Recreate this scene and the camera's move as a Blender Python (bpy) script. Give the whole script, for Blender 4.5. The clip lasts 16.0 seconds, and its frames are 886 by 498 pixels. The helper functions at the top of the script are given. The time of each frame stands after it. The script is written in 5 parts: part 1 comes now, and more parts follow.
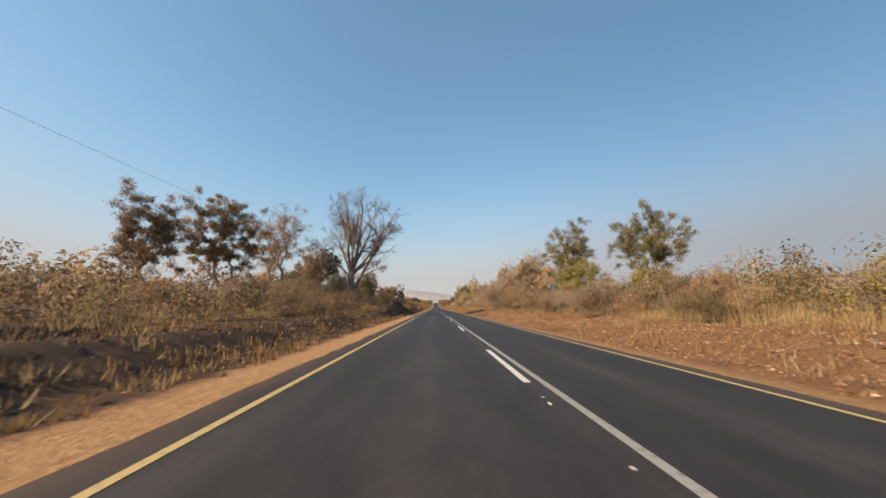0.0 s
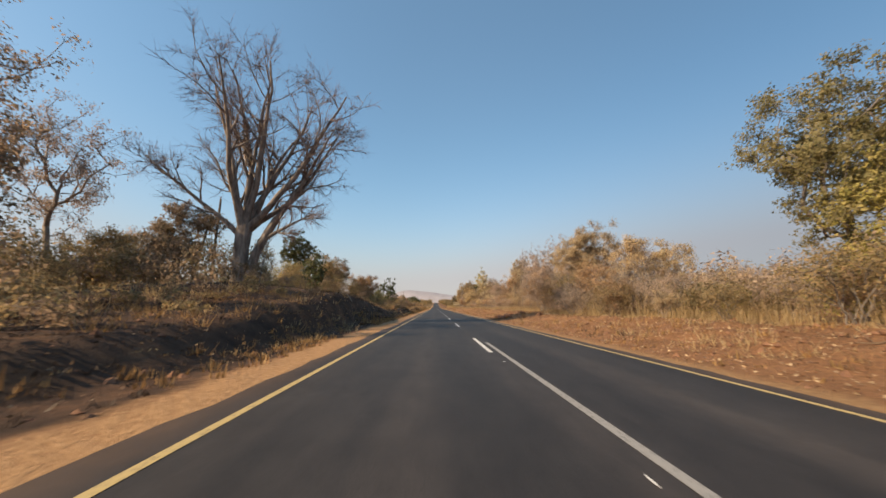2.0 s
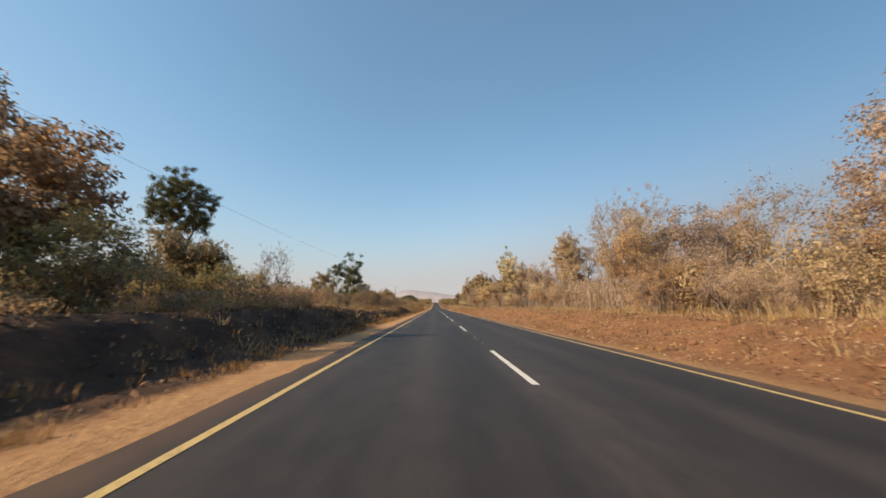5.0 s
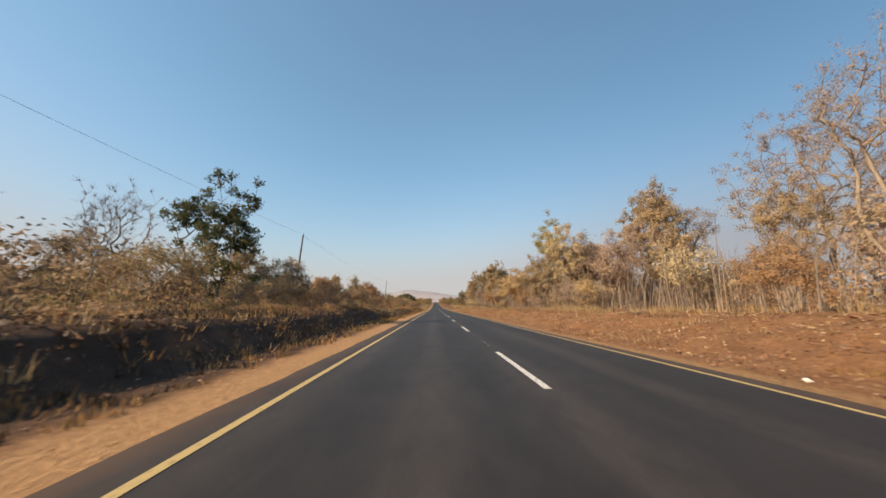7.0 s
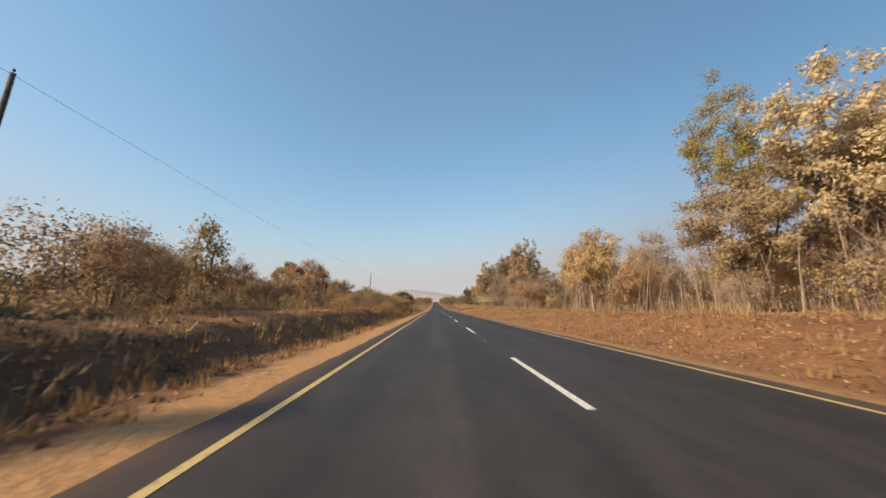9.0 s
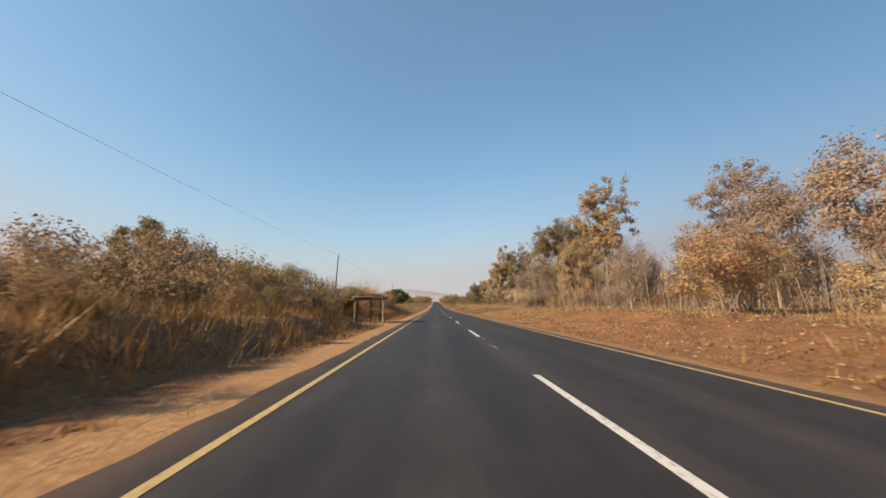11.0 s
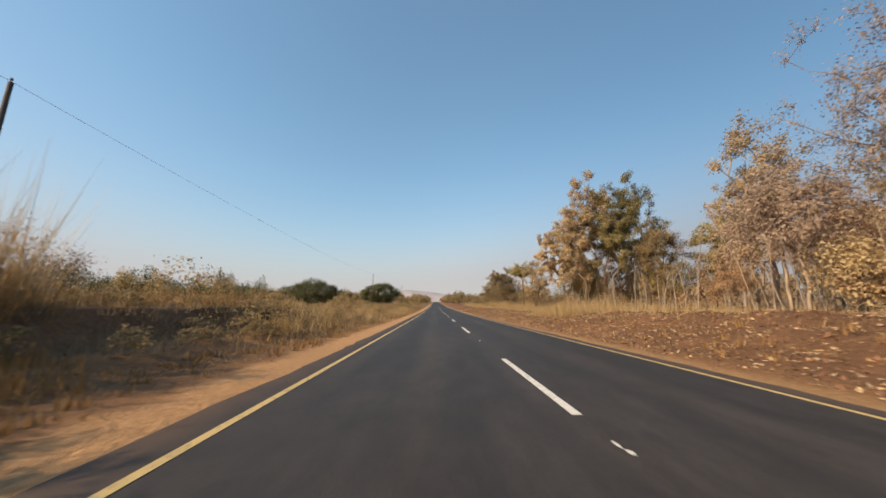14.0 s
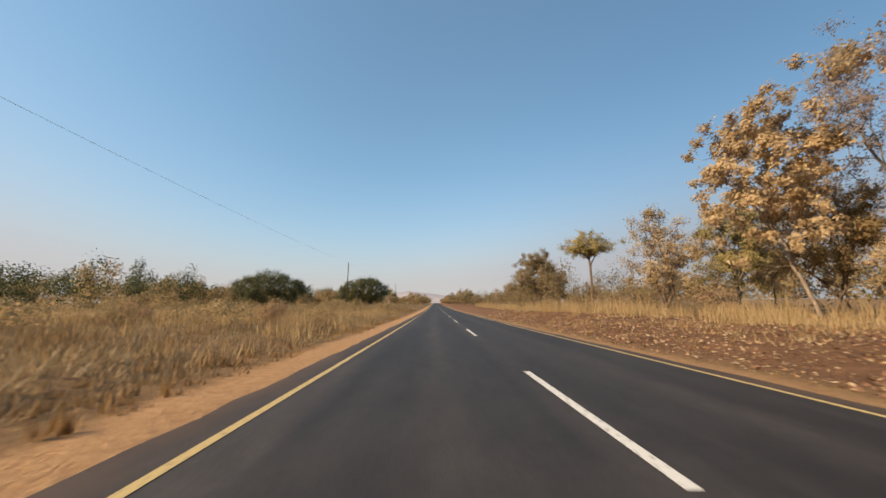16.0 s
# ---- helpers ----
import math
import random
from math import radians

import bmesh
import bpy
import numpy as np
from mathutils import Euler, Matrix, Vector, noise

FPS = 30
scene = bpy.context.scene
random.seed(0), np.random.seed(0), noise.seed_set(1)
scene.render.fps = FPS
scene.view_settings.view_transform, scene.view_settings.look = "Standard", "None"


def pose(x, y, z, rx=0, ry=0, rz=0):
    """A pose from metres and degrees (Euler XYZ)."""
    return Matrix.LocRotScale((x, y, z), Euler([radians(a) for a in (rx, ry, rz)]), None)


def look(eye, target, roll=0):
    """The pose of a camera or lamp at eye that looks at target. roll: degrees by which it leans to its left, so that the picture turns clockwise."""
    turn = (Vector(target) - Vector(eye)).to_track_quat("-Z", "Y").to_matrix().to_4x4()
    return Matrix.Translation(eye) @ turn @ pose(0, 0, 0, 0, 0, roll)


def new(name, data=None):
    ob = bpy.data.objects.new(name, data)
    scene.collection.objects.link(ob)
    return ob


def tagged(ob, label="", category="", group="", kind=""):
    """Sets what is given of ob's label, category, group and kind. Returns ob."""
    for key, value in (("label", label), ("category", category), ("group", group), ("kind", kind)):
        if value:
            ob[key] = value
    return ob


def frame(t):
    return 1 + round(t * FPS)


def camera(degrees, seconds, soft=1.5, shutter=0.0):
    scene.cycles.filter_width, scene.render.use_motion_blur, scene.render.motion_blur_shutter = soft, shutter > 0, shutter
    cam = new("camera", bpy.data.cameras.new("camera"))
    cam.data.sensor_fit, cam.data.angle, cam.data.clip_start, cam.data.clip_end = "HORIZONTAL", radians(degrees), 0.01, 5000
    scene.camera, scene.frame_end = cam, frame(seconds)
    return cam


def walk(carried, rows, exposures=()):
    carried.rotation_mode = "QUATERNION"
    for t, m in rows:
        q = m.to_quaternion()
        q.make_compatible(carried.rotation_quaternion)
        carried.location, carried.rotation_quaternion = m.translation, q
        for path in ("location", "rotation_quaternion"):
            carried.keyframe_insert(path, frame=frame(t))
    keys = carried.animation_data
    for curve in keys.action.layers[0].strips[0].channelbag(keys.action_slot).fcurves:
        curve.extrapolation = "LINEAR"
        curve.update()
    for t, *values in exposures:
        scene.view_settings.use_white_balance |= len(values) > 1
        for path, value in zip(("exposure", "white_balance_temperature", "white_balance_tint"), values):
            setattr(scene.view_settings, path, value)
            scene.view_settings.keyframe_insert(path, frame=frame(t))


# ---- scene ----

# ---------------------------------------------------------------- camera
cam = camera(105.0, 16.0, soft=1.6, shutter=0.10)
EYE, TILT, TURN = 1.18, 9.72, -1.32


def zr(y):
    """Height of the carriageway along the road: level, then a long gentle rise."""
    if y < 240:
        return 0.0
    if y < 420:
        return 6.0e-5 * (y - 240) ** 2
    if y < 900:
        return 1.944 + 0.0216 * (y - 420)
    return 12.31


def along(t):
    drift = np.interp(t, [0, 7, 9, 11.5, 13, 14, 15, 16], [0, 0, -0.25, -0.1, 0.1, 0.4, 0.0, -0.35])
    return 1.84 + 15.673 * t + 0.26535 * t * t - 0.00662 * t ** 3 + float(drift)


SIDE = [(0.0, -1.47), (3.0, -1.50), (6.5, -1.60), (7.0, -1.66), (9.0, -1.83), (11.5, -1.77), (12.0, -1.72), (14.0, -1.58), (16.0, -1.70)]


def side(t):
    return float(np.interp(t, [a for a, b in SIDE], [b for a, b in SIDE]))


rows = []
for k in range(33):
    t = k * 0.5
    y = along(t)
    slope = math.degrees(math.atan((zr(y + 1.5) - zr(y - 1.5)) / 3))
    rows.append((t, pose(side(t), y, zr(y) + EYE, 90 + TILT + slope, 0, TURN)))
walk(cam, rows)

# ---------------------------------------------------------------- light
SUN_EL, SUN_FROM = 29.8, Vector((-0.91, -0.41, 0.0))
world = bpy.data.worlds.new("world")
scene.world = world
world.use_nodes = True
wn = world.node_tree.nodes
sky = wn.new("ShaderNodeTexSky")
sky.sky_type = "NISHITA"
sky.sun_disc = False
sky.sun_elevation = radians(SUN_EL)
sky.sun_rotation = math.atan2(SUN_FROM.x, SUN_FROM.y)
sky.altitude = 1100
sky.air_density, sky.dust_density, sky.ozone_density = 1.0, 0.7, 1.0
haze = wn.new("ShaderNodeMix")
haze.data_type, haze.blend_type = "RGBA", "MULTIPLY"
haze.inputs[0].default_value = 1.0
haze.inputs[7].default_value = (0.94, 1.055, 0.94, 1)
world.node_tree.links.new(sky.outputs[0], haze.inputs[6])
# dusty air evens out the brightness between horizon and zenith
grey = wn.new("ShaderNodeRGBToBW")
world.node_tree.links.new(haze.outputs[2], grey.inputs[0])
thin = wn.new("ShaderNodeMath")
thin.operation = "MULTIPLY_ADD"
thin.inputs[1].default_value, thin.inputs[2].default_value = 0.22 / 1.38, 1 / 1.38
world.node_tree.links.new(grey.outputs[0], thin.inputs[0])
even = wn.new("ShaderNodeVectorMath")
even.operation = "DIVIDE"
world.node_tree.links.new(haze.outputs[2], even.inputs[0])
world.node_tree.links.new(thin.outputs[0], even.inputs[1])
veil = wn.new("ShaderNodeMapRange")
veil.interpolation_type = "SMOOTHSTEP"
veil.inputs[1].default_value, veil.inputs[2].default_value, veil.inputs[4].default_value = 1.55, 6.0, 0.88
world.node_tree.links.new(grey.outputs[0], veil.inputs[0])
low = wn.new("ShaderNodeMix")
low.data_type = "RGBA"
low.inputs[7].default_value = (2.58, 2.36, 2.38, 1)
world.node_tree.links.new(veil.outputs[0], low.inputs[0])
world.node_tree.links.new(even.outputs[0], low.inputs[6])
# sky colour dimmed away from the sun's side, in place of lens falloff
side_fade = wn.new("ShaderNodeTexGradient")
side_fade.gradient_type = "EASING"
fade = wn.new("ShaderNodeMix")
fade.data_type = "RGBA"
fade.inputs[6].default_value, fade.inputs[7].default_value = (1, 1, 1, 1), (0.62, 0.68, 0.735, 1)
world.node_tree.links.new(side_fade.outputs["Fac"], fade.inputs[0])
faded = wn.new("ShaderNodeVectorMath")
faded.operation = "MULTIPLY"
world.node_tree.links.new(low.outputs[2], faded.inputs[0])
world.node_tree.links.new(fade.outputs[2], faded.inputs[1])
world.node_tree.links.new(faded.outputs[0], wn["Background"].inputs[0])
wn["Background"].inputs[1].default_value = 0.15
lamp = bpy.data.lights.new("sun", "SUN")
lamp.energy, lamp.angle, lamp.color = 5.0, radians(0.6), (1.0, 0.765, 0.49)
sun = new("sun", lamp)
d = Vector((SUN_FROM.x, SUN_FROM.y, math.tan(radians(SUN_EL)) * SUN_FROM.length))
sun.matrix_world = look(d * 60, (0, 0, 0))
scene.view_settings.exposure = 0.6


# ---------------------------------------------------------------- materials
def material(name, rough=0.8):
    m = bpy.data.materials.new(name)
    m.use_nodes = True
    nt = m.node_tree
    b = nt.nodes["Principled BSDF"]
    b.inputs["Roughness"].default_value = rough
    b.inputs["Specular IOR Level"].default_value = 0.25
    return m, nt, b


def ramp(nt, stops, source):
    r = nt.nodes.new("ShaderNodeValToRGB")
    e = r.color_ramp.elements
    while len(e) < len(stops):
        e.new(0.5)
    for i, (pos, col) in enumerate(stops):
        e[i].position, e[i].color = pos, (*col, 1)
    nt.links.new(source, r.inputs[0])
    return r


def noise_tex(nt, scale, detail=4.0, rough=0.55, stretch=None):
    geo = nt.nodes.new("ShaderNodeNewGeometry")
    src = geo.outputs["Position"]
    if stretch:
        mp = nt.nodes.new("ShaderNodeMapping")
        mp.inputs["Scale"].default_value = stretch
        nt.links.new(src, mp.inputs[0])
        src = mp.outputs[0]
    n = nt.nodes.new("ShaderNodeTexNoise")
    n.inputs["Scale"].default_value = scale
    n.inputs["Detail"].default_value = detail
    n.inputs["Roughness"].default_value = rough
    nt.links.new(src, n.inputs["Vector"])
    return n.outputs[0]


def mix(nt, fac, a, b, kind="MIX"):
    m = nt.nodes.new("ShaderNodeMix")
    m.data_type, m.blend_type = "RGBA", kind
    for sock, v in ((m.inputs[0], fac), (m.inputs[6], a), (m.inputs[7], b)):
        if isinstance(v, (int, float)):
            sock.default_value = v
        elif isinstance(v, tuple):
            sock.default_value = (*v, 1)
        else:
            nt.links.new(v, sock)
    return m.outputs[2]


def bump(nt, b, source, strength, distance):
    n = nt.nodes.new("ShaderNodeBump")
    n.inputs["Strength"].default_value, n.inputs["Distance"].default_value = strength, distance
    nt.links.new(source, n.inputs["Height"])
    nt.links.new(n.outputs[0], b.inputs["Normal"])


def leaf_material(name, colours, glow=0.45):
    m, nt, b = material(name, 0.6)
    geo = nt.nodes.new("ShaderNodeNewGeometry")
    k = len(colours)
    drift = nt.nodes.new("ShaderNodeMapRange")
    drift.inputs[1].default_value, drift.inputs[2].default_value = 0.3, 0.7
    nt.links.new(noise_tex(nt, 0.75, 3.0), drift.inputs[0])
    both = nt.nodes.new("ShaderNodeMix")
    both.inputs[0].default_value = 0.5
    nt.links.new(geo.outputs["Random Per Island"], both.inputs[2])
    nt.links.new(drift.outputs[0], both.inputs[3])
    r = ramp(nt, [((i + 0.5) / k, c) for i, c in enumerate(colours)], both.outputs[0])
    info = nt.nodes.new("ShaderNodeObjectInfo")
    tone = ramp(nt, [(0, (0.8, 0.8, 0.8)), (1, (1.15, 1.1, 1.0))], info.outputs["Random"])
    col = mix(nt, 1.0, r.outputs[0], tone.outputs[0], "MULTIPLY")
    nt.links.new(col, b.inputs["Base Color"])
    tr = nt.nodes.new("ShaderNodeBsdfTranslucent")
    nt.links.new(col, tr.inputs[0])
    ms = nt.nodes.new("ShaderNodeMixShader")
    ms.inputs[0].default_value = glow
    nt.links.new(b.outputs[0], ms.inputs[1])
    nt.links.new(tr.outputs[0], ms.inputs[2])
    nt.links.new(ms.outputs[0], nt.nodes["Material Output"].inputs[0])
    return m


def bark_material(name, a, b_, scale=6.0):
    m, nt, b = material(name, 0.85)
    n = noise_tex(nt, scale, 5, 0.6, (1, 1, 0.25))
    r = ramp(nt, [(0.3, a), (0.7, b_)], n)
    nt.links.new(r.outputs[0], b.inputs["Base Color"])
    bump(nt, b, n, 0.9, 0.04)
    return m


LEAF = {
    "gold": leaf_material("gold_leaf", [(0.300, 0.219, 0.125), (0.475, 0.362, 0.215), (0.578, 0.466, 0.298), (0.215, 0.165, 0.104)]),
    "pale": leaf_material("pale_leaf", [(0.433, 0.326, 0.184), (0.623, 0.503, 0.314), (0.516, 0.389, 0.228), (0.288, 0.211, 0.126)]),
    "rust": leaf_material("rust_leaf", [(0.232, 0.139, 0.085), (0.376, 0.240, 0.143), (0.485, 0.336, 0.208), (0.172, 0.133, 0.084)]),
    "pink": leaf_material("pink_twig_leaf", [(0.330, 0.243, 0.196), (0.520, 0.408, 0.335), (0.415, 0.321, 0.258), (0.230, 0.188, 0.150)]),
    "olive": leaf_material("olive_leaf", [(0.175, 0.161, 0.067), (0.294, 0.259, 0.112), (0.406, 0.329, 0.161), (0.133, 0.140, 0.059)]),
    "dark": leaf_material("dark_green_leaf", [(0.05, 0.064, 0.03), (0.085, 0.10, 0.044), (0.135, 0.135, 0.06), (0.10, 0.092, 0.045)]),
    "dull": leaf_material("dull_brown_leaf", [(0.287, 0.201, 0.140), (0.399, 0.286, 0.200), (0.222, 0.171, 0.116), (0.147, 0.124, 0.079)], 0.6),
    "lime": leaf_material("yellow_green_leaf", [(0.231, 0.220, 0.061), (0.418, 0.363, 0.110), (0.550, 0.451, 0.165), (0.176, 0.165, 0.055)]),
    "honey": leaf_material("honey_leaf", [(0.342, 0.250, 0.150), (0.500, 0.388, 0.240), (0.595, 0.472, 0.315), (0.215, 0.160, 0.100)]),
    "cream": leaf_material("cream_leaf", [(0.534, 0.451, 0.285), (0.718, 0.644, 0.460), (0.607, 0.497, 0.322), (0.350, 0.285, 0.166)]),
    "mixed": leaf_material("brown_green_leaf", [(0.289, 0.196, 0.111), (0.221, 0.194, 0.099), (0.435, 0.310, 0.177), (0.161, 0.147, 0.078)], 0.52),
}
BARK = {
    "grey": bark_material("grey_bark", (0.10, 0.085, 0.075), (0.26, 0.22, 0.19)),
    "brown": bark_material("brown_bark", (0.07, 0.05, 0.035), (0.20, 0.14, 0.10)),
    "ash": bark_material("ash_grey_bark", (0.085, 0.066, 0.054), (0.37, 0.30, 0.25), 4.0),
    "twig": bark_material("purplish_twig_bark", (0.10, 0.066, 0.06), (0.24, 0.165, 0.15)),
    "pale": bark_material("pale_bark", (0.17, 0.13, 0.10), (0.38, 0.31, 0.25)),
}
STRAW = leaf_material("dry_straw", [(0.30, 0.20, 0.098), (0.43, 0.305, 0.16), (0.51, 0.395, 0.225), (0.20, 0.132, 0.07)], 0.35)
DUN_GRASS = leaf_material("dun_dry_grass", [(0.22, 0.15, 0.085), (0.34, 0.25, 0.145), (0.44, 0.335, 0.20), (0.14, 0.10, 0.058)], 0.3)
RUSTY_GRASS = leaf_material("rusty_dry_grass", [(0.187, 0.102, 0.043), (0.306, 0.178, 0.076), (0.357, 0.23, 0.102), (0.136, 0.085, 0.043)], 0.25)
CHARRED = leaf_material("charred_grass", [(0.035, 0.027, 0.022), (0.07, 0.048, 0.034), (0.14, 0.09, 0.055), (0.05, 0.036, 0.028)], 0.05)
THATCH = leaf_material("brown_thatch", [(0.11, 0.075, 0.045), (0.22, 0.15, 0.09), (0.32, 0.23, 0.14), (0.07, 0.05, 0.032)], 0.1)
LITTER = leaf_material("fallen_leaf", [(0.20, 0.095, 0.048), (0.10, 0.05, 0.03), (0.56, 0.42, 0.27), (0.32, 0.165, 0.08)], 0.1)


def ground_material():
    m, nt, b = material("dry_ground", 0.95)
    geo = nt.nodes.new("ShaderNodeNewGeometry")
    sep = nt.nodes.new("ShaderNodeSeparateXYZ")
    nt.links.new(geo.outputs["Position"], sep.inputs[0])
    big = noise_tex(nt, 0.12, 5)
    mid = noise_tex(nt, 0.9, 6, 0.65)
    fine = noise_tex(nt, 9.0, 6, 0.7)
    soil = ramp(nt, [(0.25, (0.105, 0.049, 0.024)), (0.5, (0.232, 0.110, 0.051)), (0.75, (0.36, 0.187, 0.09))], mid)
    soil2 = mix(nt, 0.5, soil.outputs[0], ramp(nt, [(0.3, (0.078, 0.036, 0.018)), (0.7, (0.41, 0.215, 0.10))], fine).outputs[0])
    ash = ramp(nt, [(0.3, (0.033, 0.021, 0.014)), (0.52, (0.080, 0.045, 0.028)), (0.70, (0.17, 0.088, 0.046))], mid)
    sand = ramp(nt, [(0.25, (0.31, 0.155, 0.068)), (0.7, (0.52, 0.315, 0.155))], fine)
    straw = ramp(nt, [(0.25, (0.13, 0.075, 0.034)), (0.75, (0.27, 0.175, 0.08))], fine)

    def wobble(amount):
        a = nt.nodes.new("ShaderNodeMath")
        a.operation = "MULTIPLY_ADD"
        nt.links.new(mid, a.inputs[0])
        a.inputs[1].default_value = amount
        nt.links.new(sep.outputs[0], a.inputs[2])
        return a.outputs[0]

    def between(src, lo, hi):
        r = nt.nodes.new("ShaderNodeMapRange")
        r.interpolation_type = "SMOOTHSTEP"
        r.inputs[1].default_value, r.inputs[2].default_value = lo, hi
        nt.links.new(src, r.inputs[0])
        return r.outputs[0]

    def times(a, c):
        q = nt.nodes.new("ShaderNodeMath")
        q.operation = "MULTIPLY"
        nt.links.new(a, q.inputs[0])
        nt.links.new(c, q.inputs[1])
        return q.outputs[0]

    xw = wobble(1.0)
    # burnt strip on the bank beside the near lane, along the first part of the road
    burnt = times(times(between(xw, -4.6, -5.2), between(xw, -26, -17)), between(sep.outputs[1], 174, 156))
    patch = ramp(nt, [(0.22, (0, 0, 0)), (0.32, (1, 1, 1))], big)
    burnt = times(burnt, patch.outputs[0])
    # scorched patch beside the far lane, near the end
    burnt2 = times(times(between(xw, 4.6, 5.6), between(xw, 19, 13)), between(sep.outputs[1], 246, 257))
    burnt2 = times(burnt2, ramp(nt, [(0.30, (0, 0, 0)), (0.42, (1, 1, 1))], mid).outputs[0])
    # ash colour on the low bank behind the stall, painted in as shade
    bank_shade = times(times(between(xw, -8.2, -9.0), between(xw, -26, -17)), times(between(sep.outputs[1], 232, 240), between(sep.outputs[1], 286, 274)))
    stall = times(times(between(sep.outputs[1], 220.5, 223), between(sep.outputs[1], 233, 229)), between(xw, -7.9, -6.6))
    stall = times(stall, between(xw, -3.0, -3.6))
    verge = times(between(xw, -5.1, -4.5), between(xw, -3.0, -3.6))
    verge2 = times(between(xw, 3.6, 3.9), between(xw, 4.9, 4.4))
    far = between(sep.outputs[1], 230, 330)
    col = mix(nt, far, soil2, straw.outputs[0])
    left = between(sep.outputs[0], -6, -14)
    col = mix(nt, times(left, far), col, straw.outputs[0])
    col = mix(nt, burnt, col, ash.outputs[0])
    col = mix(nt, burnt2, col, mix(nt, 0.45, ash.outputs[0], soil2))
    col = mix(nt, bank_shade, col, mix(nt, 0.75, ash.outputs[0], soil2))
    col = mix(nt, verge, col, sand.outputs[0])
    col = mix(nt, stall, col, sand.outputs[0])
    col = mix(nt, verge2, col, mix(nt, 0.5, sand.outputs[0], straw.outputs[0]))
    nt.links.new(col, b.inputs["Base Color"])
    bump(nt, b, mix(nt, 0.45, fine, mid), 1.0, 0.14)
    return m


def asphalt_material():
    m, nt, b = material("worn_asphalt", 0.72)
    b.inputs["Specular IOR Level"].default_value = 0.35
    fine = noise_tex(nt, 60, 3, 0.7)
    mid = noise_tex(nt, 0.7, 5, 0.6, (1, 0.12, 1))
    geo = nt.nodes.new("ShaderNodeNewGeometry")
    sep = nt.nodes.new("ShaderNodeSeparateXYZ")
    nt.links.new(geo.outputs["Position"], sep.inputs[0])
    wave = nt.nodes.new("ShaderNodeMath")
    wave.operation = "COSINE"
    sc = nt.nodes.new("ShaderNodeMath")
    sc.operation = "MULTIPLY"
    sc.inputs[1].default_value = 2 * math.pi / 1.72
    nt.links.new(sep.outputs[0], sc.inputs[0])
    nt.links.new(sc.outputs[0], wave.inputs[0])
    track = ramp(nt, [(0.0, (0.85, 0.85, 0.86)), (1.0, (1.2, 1.16, 1.12))], wave.outputs[0])
    base = ramp(nt, [(0.28, (0.020, 0.018, 0.018)), (0.5, (0.031, 0.0275, 0.027)), (0.74, (0.047, 0.041, 0.039))], mid)
    blotch = ramp(nt, [(0.3, (0.74, 0.74, 0.75)), (0.62, (1.16, 1.15, 1.13))], noise_tex(nt, 2.6, 6, 0.7, (1, 0.45, 1)))
    grain = ramp(nt, [(0.3, (0.6, 0.6, 0.6)), (0.7, (1.5, 1.47, 1.43))], fine)
    col = mix(nt, 1.0, base.outputs[0], grain.outputs[0], "MULTIPLY")
    col = mix(nt, 1.0, col, blotch.outputs[0], "MULTIPLY")
    col = mix(nt, 1.0, col, track.outputs[0], "MULTIPLY")
    # red dust blown over the worn edges
    out = nt.nodes.new("ShaderNodeMath")
    out.operation = "ABSOLUTE"
    shift = nt.nodes.new("ShaderNodeMath")
    shift.operation = "ADD"
    shift.inputs[1].default_value = 0.28
    nt.links.new(sep.outputs[0], shift.inputs[0])
    nt.links.new(shift.outputs[0], out.inputs[0])
    ragged = nt.nodes.new("ShaderNodeMath")
    ragged.operation = "MULTIPLY_ADD"
    ragged.inputs[1].default_value = 0.9
    nt.links.new(noise_tex(nt, 1.7, 6, 0.7, (1, 0.5, 1)), ragged.inputs[0])
    nt.links.new(out.outputs[0], ragged.inputs[2])
    dust = nt.nodes.new("ShaderNodeMapRange")
    dust.inputs[1].default_value, dust.inputs[2].default_value, dust.inputs[4].default_value = 3.85, 4.65, 0.55
    nt.links.new(ragged.outputs[0], dust.inputs[0])
    col = mix(nt, dust.outputs[0], col, (0.17, 0.095, 0.05))
    nt.links.new(col, b.inputs["Base Color"])
    bump(nt, b, fine, 0.35, 0.008)
    return m


def paint_material(name, colour, worn):
    m, nt, b = material(name, 0.65)
    n = noise_tex(nt, 14, 5, 0.75)
    r = ramp(nt, [(0.33, worn), (0.47, colour)], n)
    nt.links.new(r.outputs[0], b.inputs["Base Color"])
    return m


GROUND, ASPHALT = ground_material(), asphalt_material()
WHITE = paint_material("worn_white_paint", (0.62, 0.60, 0.56), (0.14, 0.13, 0.125))
DULL = paint_material("faded_white_paint", (0.30, 0.285, 0.265), (0.09, 0.085, 0.08))
YELLOW = paint_material("worn_yellow_paint", (0.50, 0.37, 0.16), (0.19, 0.145, 0.09))


# ---------------------------------------------------------------- mesh helpers
def mesh(name, verts, faces, mat, smooth=False):
    """faces: an integer array, all faces with the same number of corners."""
    verts, faces = np.asarray(verts, dtype=np.float32), np.asarray(faces, dtype=np.int32)
    me = bpy.data.meshes.new(name)
    n, k = faces.shape
    me.vertices.add(len(verts))
    me.vertices.foreach_set("co", verts.ravel())
    me.loops.add(n * k)
    me.loops.foreach_set("vertex_index", faces.ravel())
    me.polygons.add(n)
    me.polygons.foreach_set("loop_start", np.arange(0, n * k, k, dtype=np.int32))
    me.polygons.foreach_set("use_smooth", np.full(n, smooth))
    me.update(calc_edges=True)
    me.materials.append(mat)
    return me


def part(name, me, parent, label=""):
    ob = new(name, me)
    ob.parent = parent
    return tagged(ob, label) if label else ob


def step(a, b, v):
    u = min(1.0, max(0.0, (v - a) / (b - a)))
    return u * u * (3 - 2 * u)


